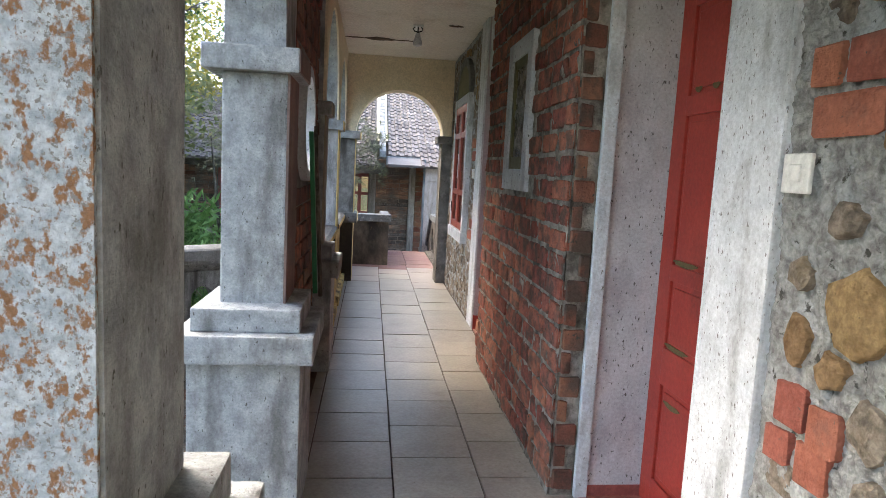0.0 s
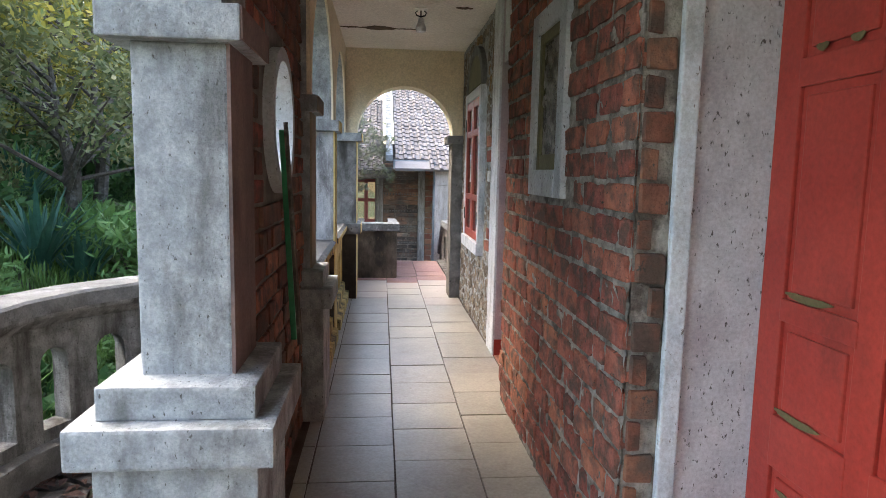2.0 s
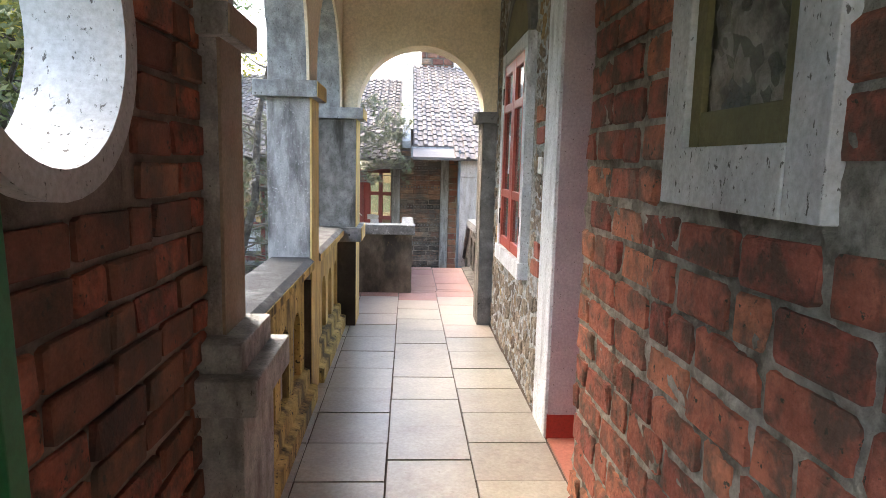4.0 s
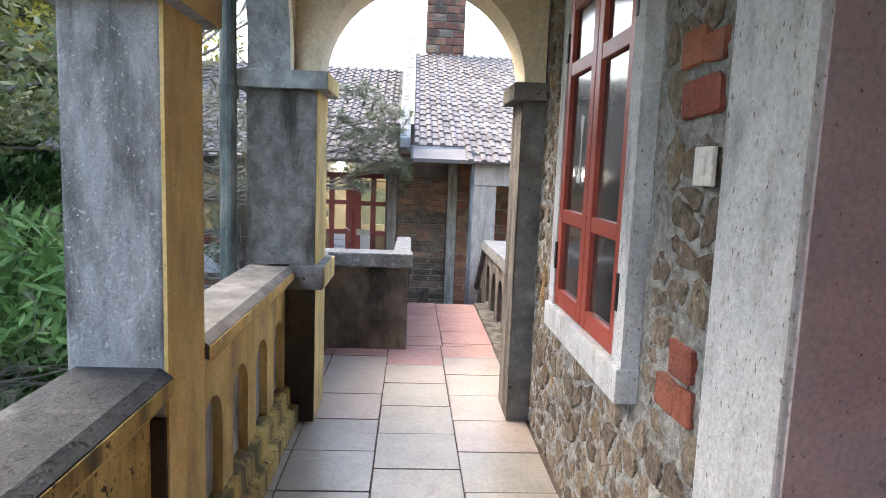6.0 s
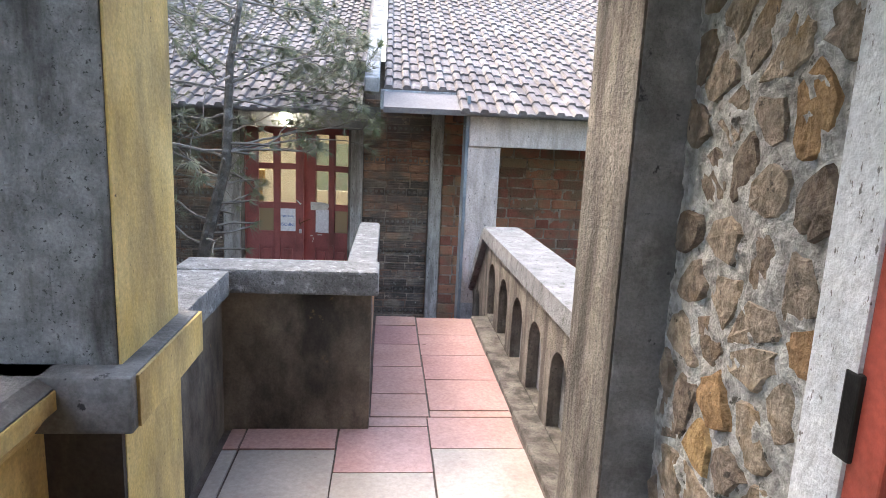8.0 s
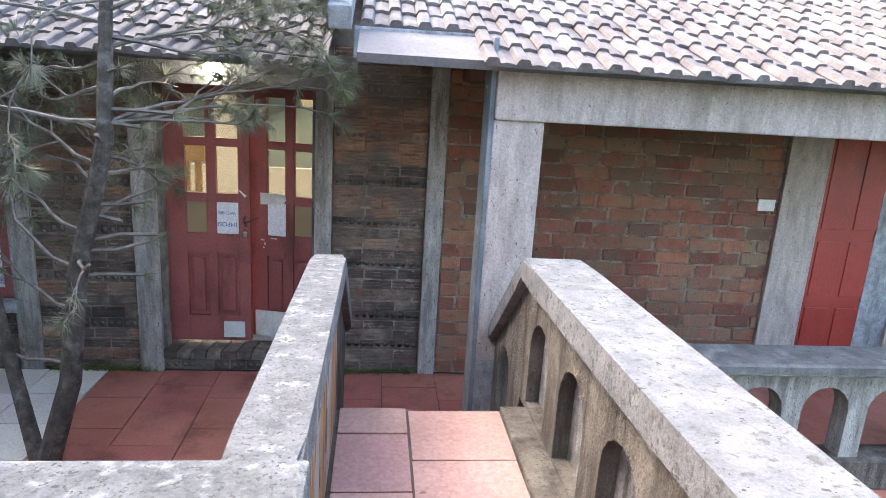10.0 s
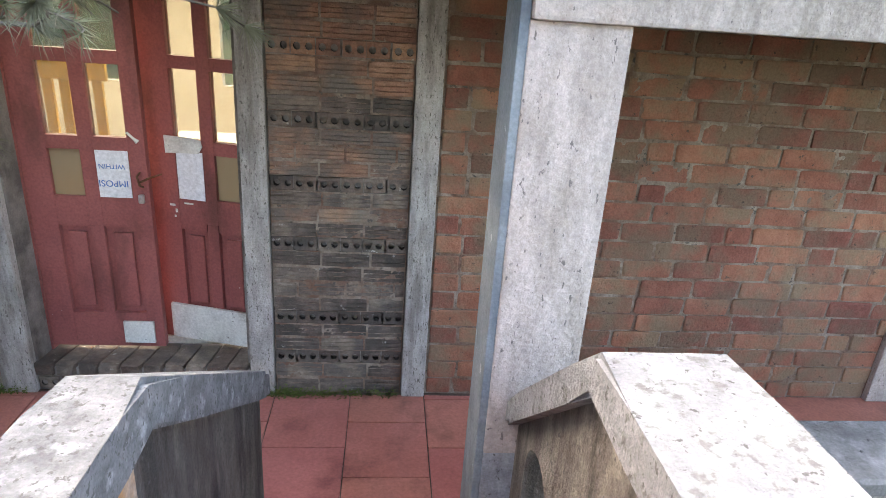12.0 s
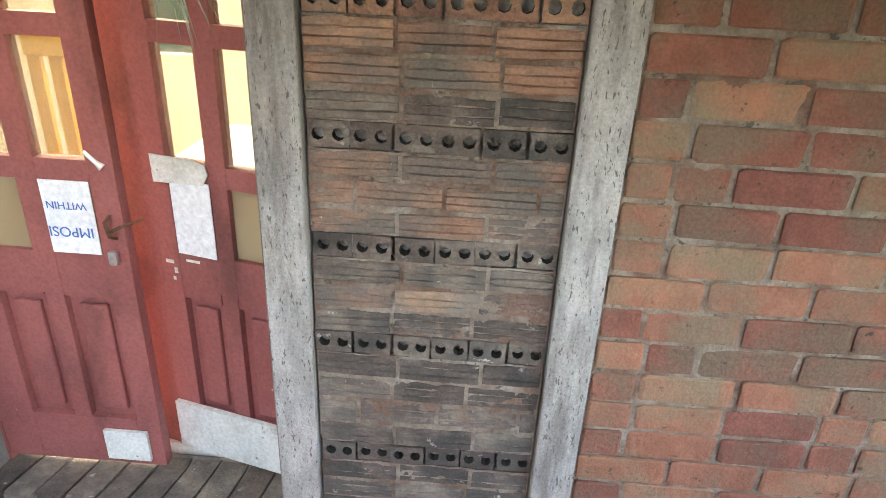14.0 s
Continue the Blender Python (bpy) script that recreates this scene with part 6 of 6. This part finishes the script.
def rubble(parent, y0, y1, z0, z1, size, seed, avoid, ochre=0.08, fill=0.9, flat=None):
    r = random.Random(seed)
    pts = []
    ny, nz = int((y1 - y0) / size), int((z1 - z0) / (size * 0.95))
    for i in range(-1, ny + 1):
        for j in range(-1, nz + 1):
            pts.append((y0 + (i + 0.5 + r.uniform(-0.42, 0.42) + 0.5 * (j % 2)) * (y1 - y0) / ny, z0 + (j + 0.5 + r.uniform(-0.42, 0.42)) * (z1 - z0) / nz))
    for a in pts:
        poly = [(y0 + 0.005, z0), (y1 - 0.005, z0), (y1 - 0.005, z1), (y0 + 0.005, z1)]
        if not (y0 < a[0] < y1 and z0 < a[1] < z1) or avoid(*a):
            continue
        for b in pts:
            if b != a and abs(b[0] - a[0]) < 3 * size and abs(b[1] - a[1]) < 3 * size:
                poly = clip(poly, (a[0] + b[0]) / 2, (a[1] + b[1]) / 2, b[0] - a[0], b[1] - a[1])
                if len(poly) < 3:
                    break
        if len(poly) < 3:
            continue
        cy, cz = sum(p[0] for p in poly) / len(poly), sum(p[1] for p in poly) / len(poly)
        k = fill + r.uniform(-0.08, 0.06)
        if flat:
            bm = bmesh.new()
            tip = r.uniform(-0.006, 0.004)
            prism(bm, [(cy + (p[0] - cy) * k * r.uniform(0.94, 1.02), cz + (p[1] - cz) * k * r.uniform(0.94, 1.02)) for p in poly], lambda u, v, d: (u, v, d), -0.03, tip)
            part("flagstone", bm, flat, parent)
            continue
        # round the outline
        pl = []
        for i in range(len(poly)):
            p, q = poly[i], poly[(i + 1) % len(poly)]
            pl += [(p[0] * 0.88 + q[0] * 0.12, p[1] * 0.88 + q[1] * 0.12), (p[0] * 0.45 + q[0] * 0.55, p[1] * 0.45 + q[1] * 0.55)]
        bm = bmesh.new()
        out = r.uniform(0.008, 0.02)
        rim = [bm.verts.new((0.992, cy + (p[0] - cy) * k * r.uniform(0.78, 1.14), cz + (p[1] - cz) * k * r.uniform(0.78, 1.14))) for p in pl]
        mid = [bm.verts.new((0.985 - out * r.uniform(0.6, 1.1), cy + (v.co.y - cy) * 0.88, cz + (v.co.z - cz) * 0.88)) for v in rim]
        top = bm.verts.new((0.985 - out * r.uniform(0.7, 1.2), cy, cz))
        n = len(rim)
        for i in range(n):
            bm.faces.new((rim[i], rim[(i + 1) % n], mid[(i + 1) % n], mid[i]))
            bm.faces.new((mid[i], mid[(i + 1) % n], top))
        part("stone", bm, OCHRESTONE if r.random() < ochre else STONE, parent)


def boulder(parent, y0, y1, z0, z1, mat, seed):
    """One rounded, pitted field stone set in the mortar."""
    r = random.Random(seed)
    cy, cz, n = (y0 + y1) / 2, (z0 + z1) / 2, 11
    bm = bmesh.new()
    rings = []
    for scale, x in ((1.0, 0.99), (0.93, 0.964), (0.72, 0.957), (0.35, 0.954)):
        rr = random.Random(seed)
        rings.append([bm.verts.new((x + r.uniform(-0.002, 0.002), cy + (y1 - y0) / 2 * scale * math.cos(k * math.tau / n) * w, cz + (z1 - z0) / 2 * scale * math.sin(k * math.tau / n) * w)) for k, w in enumerate([rr.uniform(0.76, 1.2) for _ in range(n)])])
    for p, q in zip(rings, rings[1:]):
        for k in range(n):
            bm.faces.new((p[k], p[(k + 1) % n], q[(k + 1) % n], q[k]))
    bm.faces.new(rings[-1])
    part("stone", bm, mat, parent)


rubble(stone_a, 0.35, 1.42, 0.2, 2.4, 0.125, 3, lambda y, z: y > 0.98 and 0.74 < z < 1.8, 0.14, 0.8)
for k, (y0, y1, z0, z1, mat) in enumerate(((1.06, 1.25, 1.09, 1.27, OCHRESTONE), (1.275, 1.355, 1.012, 1.145, OCHRESTONE), (1.155, 1.24, 1.0, 1.085, OCHRESTONE), (1.155, 1.26, 1.315, 1.4, STONE),
                                           (1.29, 1.365, 1.195, 1.27, STONE), (1.02, 1.14, 0.9, 1.02, STONE), (1.04, 1.145, 1.48, 1.58, OCHRESTONE), (1.0, 1.1, 1.3, 1.4, STONE), (1.0, 1.1, 0.77, 0.87, STONE), (1.02, 1.12, 1.62, 1.72, STONE))):
    boulder(stone_a, y0, y1, z0, z1, mat, 60 + k)
rubble(stone_b, 5.94, 7.97, 0.0, 2.7, 0.118, 4, lambda y, z: (6.32 < y < 7.46 and 0.64 < z < 2.6) or (y < 6.2 and (0.72 < z < 1.0 or 1.48 < z < 1.78)), 0.05)
insets = brick_set(BRIGHTBRICK, 3, 0.04, 0.07, 80)
for y, z, l, h, p in ((1.323, 1.688, 0.086, 0.09, stone_a), (1.2, 1.688, 0.116, 0.094, stone_a), (1.247, 1.58, 0.2, 0.088, stone_a), (1.31, 0.93, 0.1, 0.1, stone_a), (1.2, 0.91, 0.09, 0.1, stone_a), (1.34, 0.824, 0.085, 0.08, stone_a),
                      (1.222, 0.82, 0.096, 0.096, stone_a), (6.16, 1.694, 0.13, 0.088, stone_b), (6.1, 1.57, 0.2, 0.09, stone_b), (6.045, 1.68, 0.09, 0.07, stone_b), (6.09, 0.925, 0.13, 0.087, stone_b), (6.165, 0.815, 0.11, 0.09, stone_b), (6.055, 0.82, 0.1, 0.09, stone_b)):
    place(insets[int(z * 100) % 3], "brick", p, 0.986, y, z, l, 0.044, h, 90)


rubble(terrace, -1.7, -0.64, 1.05, 4.7, 0.27, 12, lambda u, v: False, fill=0.9, flat=FLAG)


# floor tiles
def tile_set(mat):
    return [block_mesh("floor_tile", mat, 0.0, 50 + i, 0.01) for i in range(2)]


beige, rosy, pink, red, pale = tile_set(TILE), tile_set(ROSYTILE), tile_set(PINKTILE), tile_set(REDTILE), tile_set(CREAMTILE)


def pave(parent, meshes, x0, x1, y0, y1, phase, pitch, z, seed, gap=0.009, split=()):
    r = random.Random(seed)
    n = int((y0 - phase) / pitch) - 1
    while phase + n * pitch < y1:
        a, b = max(y0, phase + n * pitch), min(y1, phase + (n + 1) * pitch)
        n += 1
        if b - a > 0.03:
            me = next((kind for start, kind in split[::-1] if (a + b) / 2 > start), meshes)
            place(me[r.randrange(2)], "floor_tile", parent, (x0 + x1) / 2 + r.uniform(-0.0015, 0.0015), (a + b) / 2, z - 0.01 + r.uniform(-0.002, 0.002), x1 - x0 - gap, b - a - gap, 0.02, 0, r.uniform(-0.15, 0.15), r.uniform(-0.15, 0.15))


pave(floor, beige, -0.32, -0.25, -0.9, 9.33, 5.58, 0.396, 0.0, 1, split=((8.3, rosy), (9.1, pink)))
pave(floor, beige, -0.25, 0.152, -0.9, 9.33, 5.58, 0.396, 0.0, 2, split=((8.1, rosy), (9.1, pink)))
pave(floor, beige, 0.152, 0.556, -0.9, 9.45, 5.79, 0.396, 0.0, 3, split=((8.5, rosy), (9.0, pink)))
pave(floor, beige, 0.556, 0.965, -0.9, 9.45, 5.585, 0.396, 0.0, 4, split=((7.7, rosy), (9.05, pink)))
pave(floor, pink, 0.285, 0.57, 9.45, 11.06, 10.85, 0.38, 0.0, 5)
pave(floor, pink, 0.57, 0.972, 9.45, 11.06, 10.66, 0.38, 0.0, 6)
for i in range(7):
    pave(lower_floor, red, -1.5 + 0.4 * i, -1.1 + 0.4 * i, 11.0 if i < 4 else 11.8, BACK - 0.03, 12.7 + (0.2 if i % 2 else 0), 0.4, -0.81, 20 + i, 0.005)
for i in range(5):
    pave(lower_floor, pale, -3.5 + 0.4 * i, -3.1 + 0.4 * i, 11.0, BACK - 0.03, 12.75, 0.4, -0.808, 40 + i)

# dead leaves on the terrace
r = random.Random(15)
bm = bmesh.new()
for _ in range(420):
    x, y, a, s = r.uniform(-1.6, -0.7), r.uniform(1.9, 4.4), r.uniform(0, 6.28), r.uniform(0.02, 0.06)
    c, w = Vector((math.cos(a), math.sin(a), 0)) * s, Vector((-math.sin(a), math.cos(a), 0)) * s * 0.45
    p = Vector((x, y, 0.004 + r.uniform(0, 0.01)))
    bm.faces.new([bm.verts.new(q) for q in (p - c, p + w + Vector((0, 0, 0.012)), p + c, p - w + Vector((0, 0, 0.008)))])
tagged(part("leaf_litter", bm, LITTER), "dead brown leaves on the terrace", "leaves", kind="stuff")
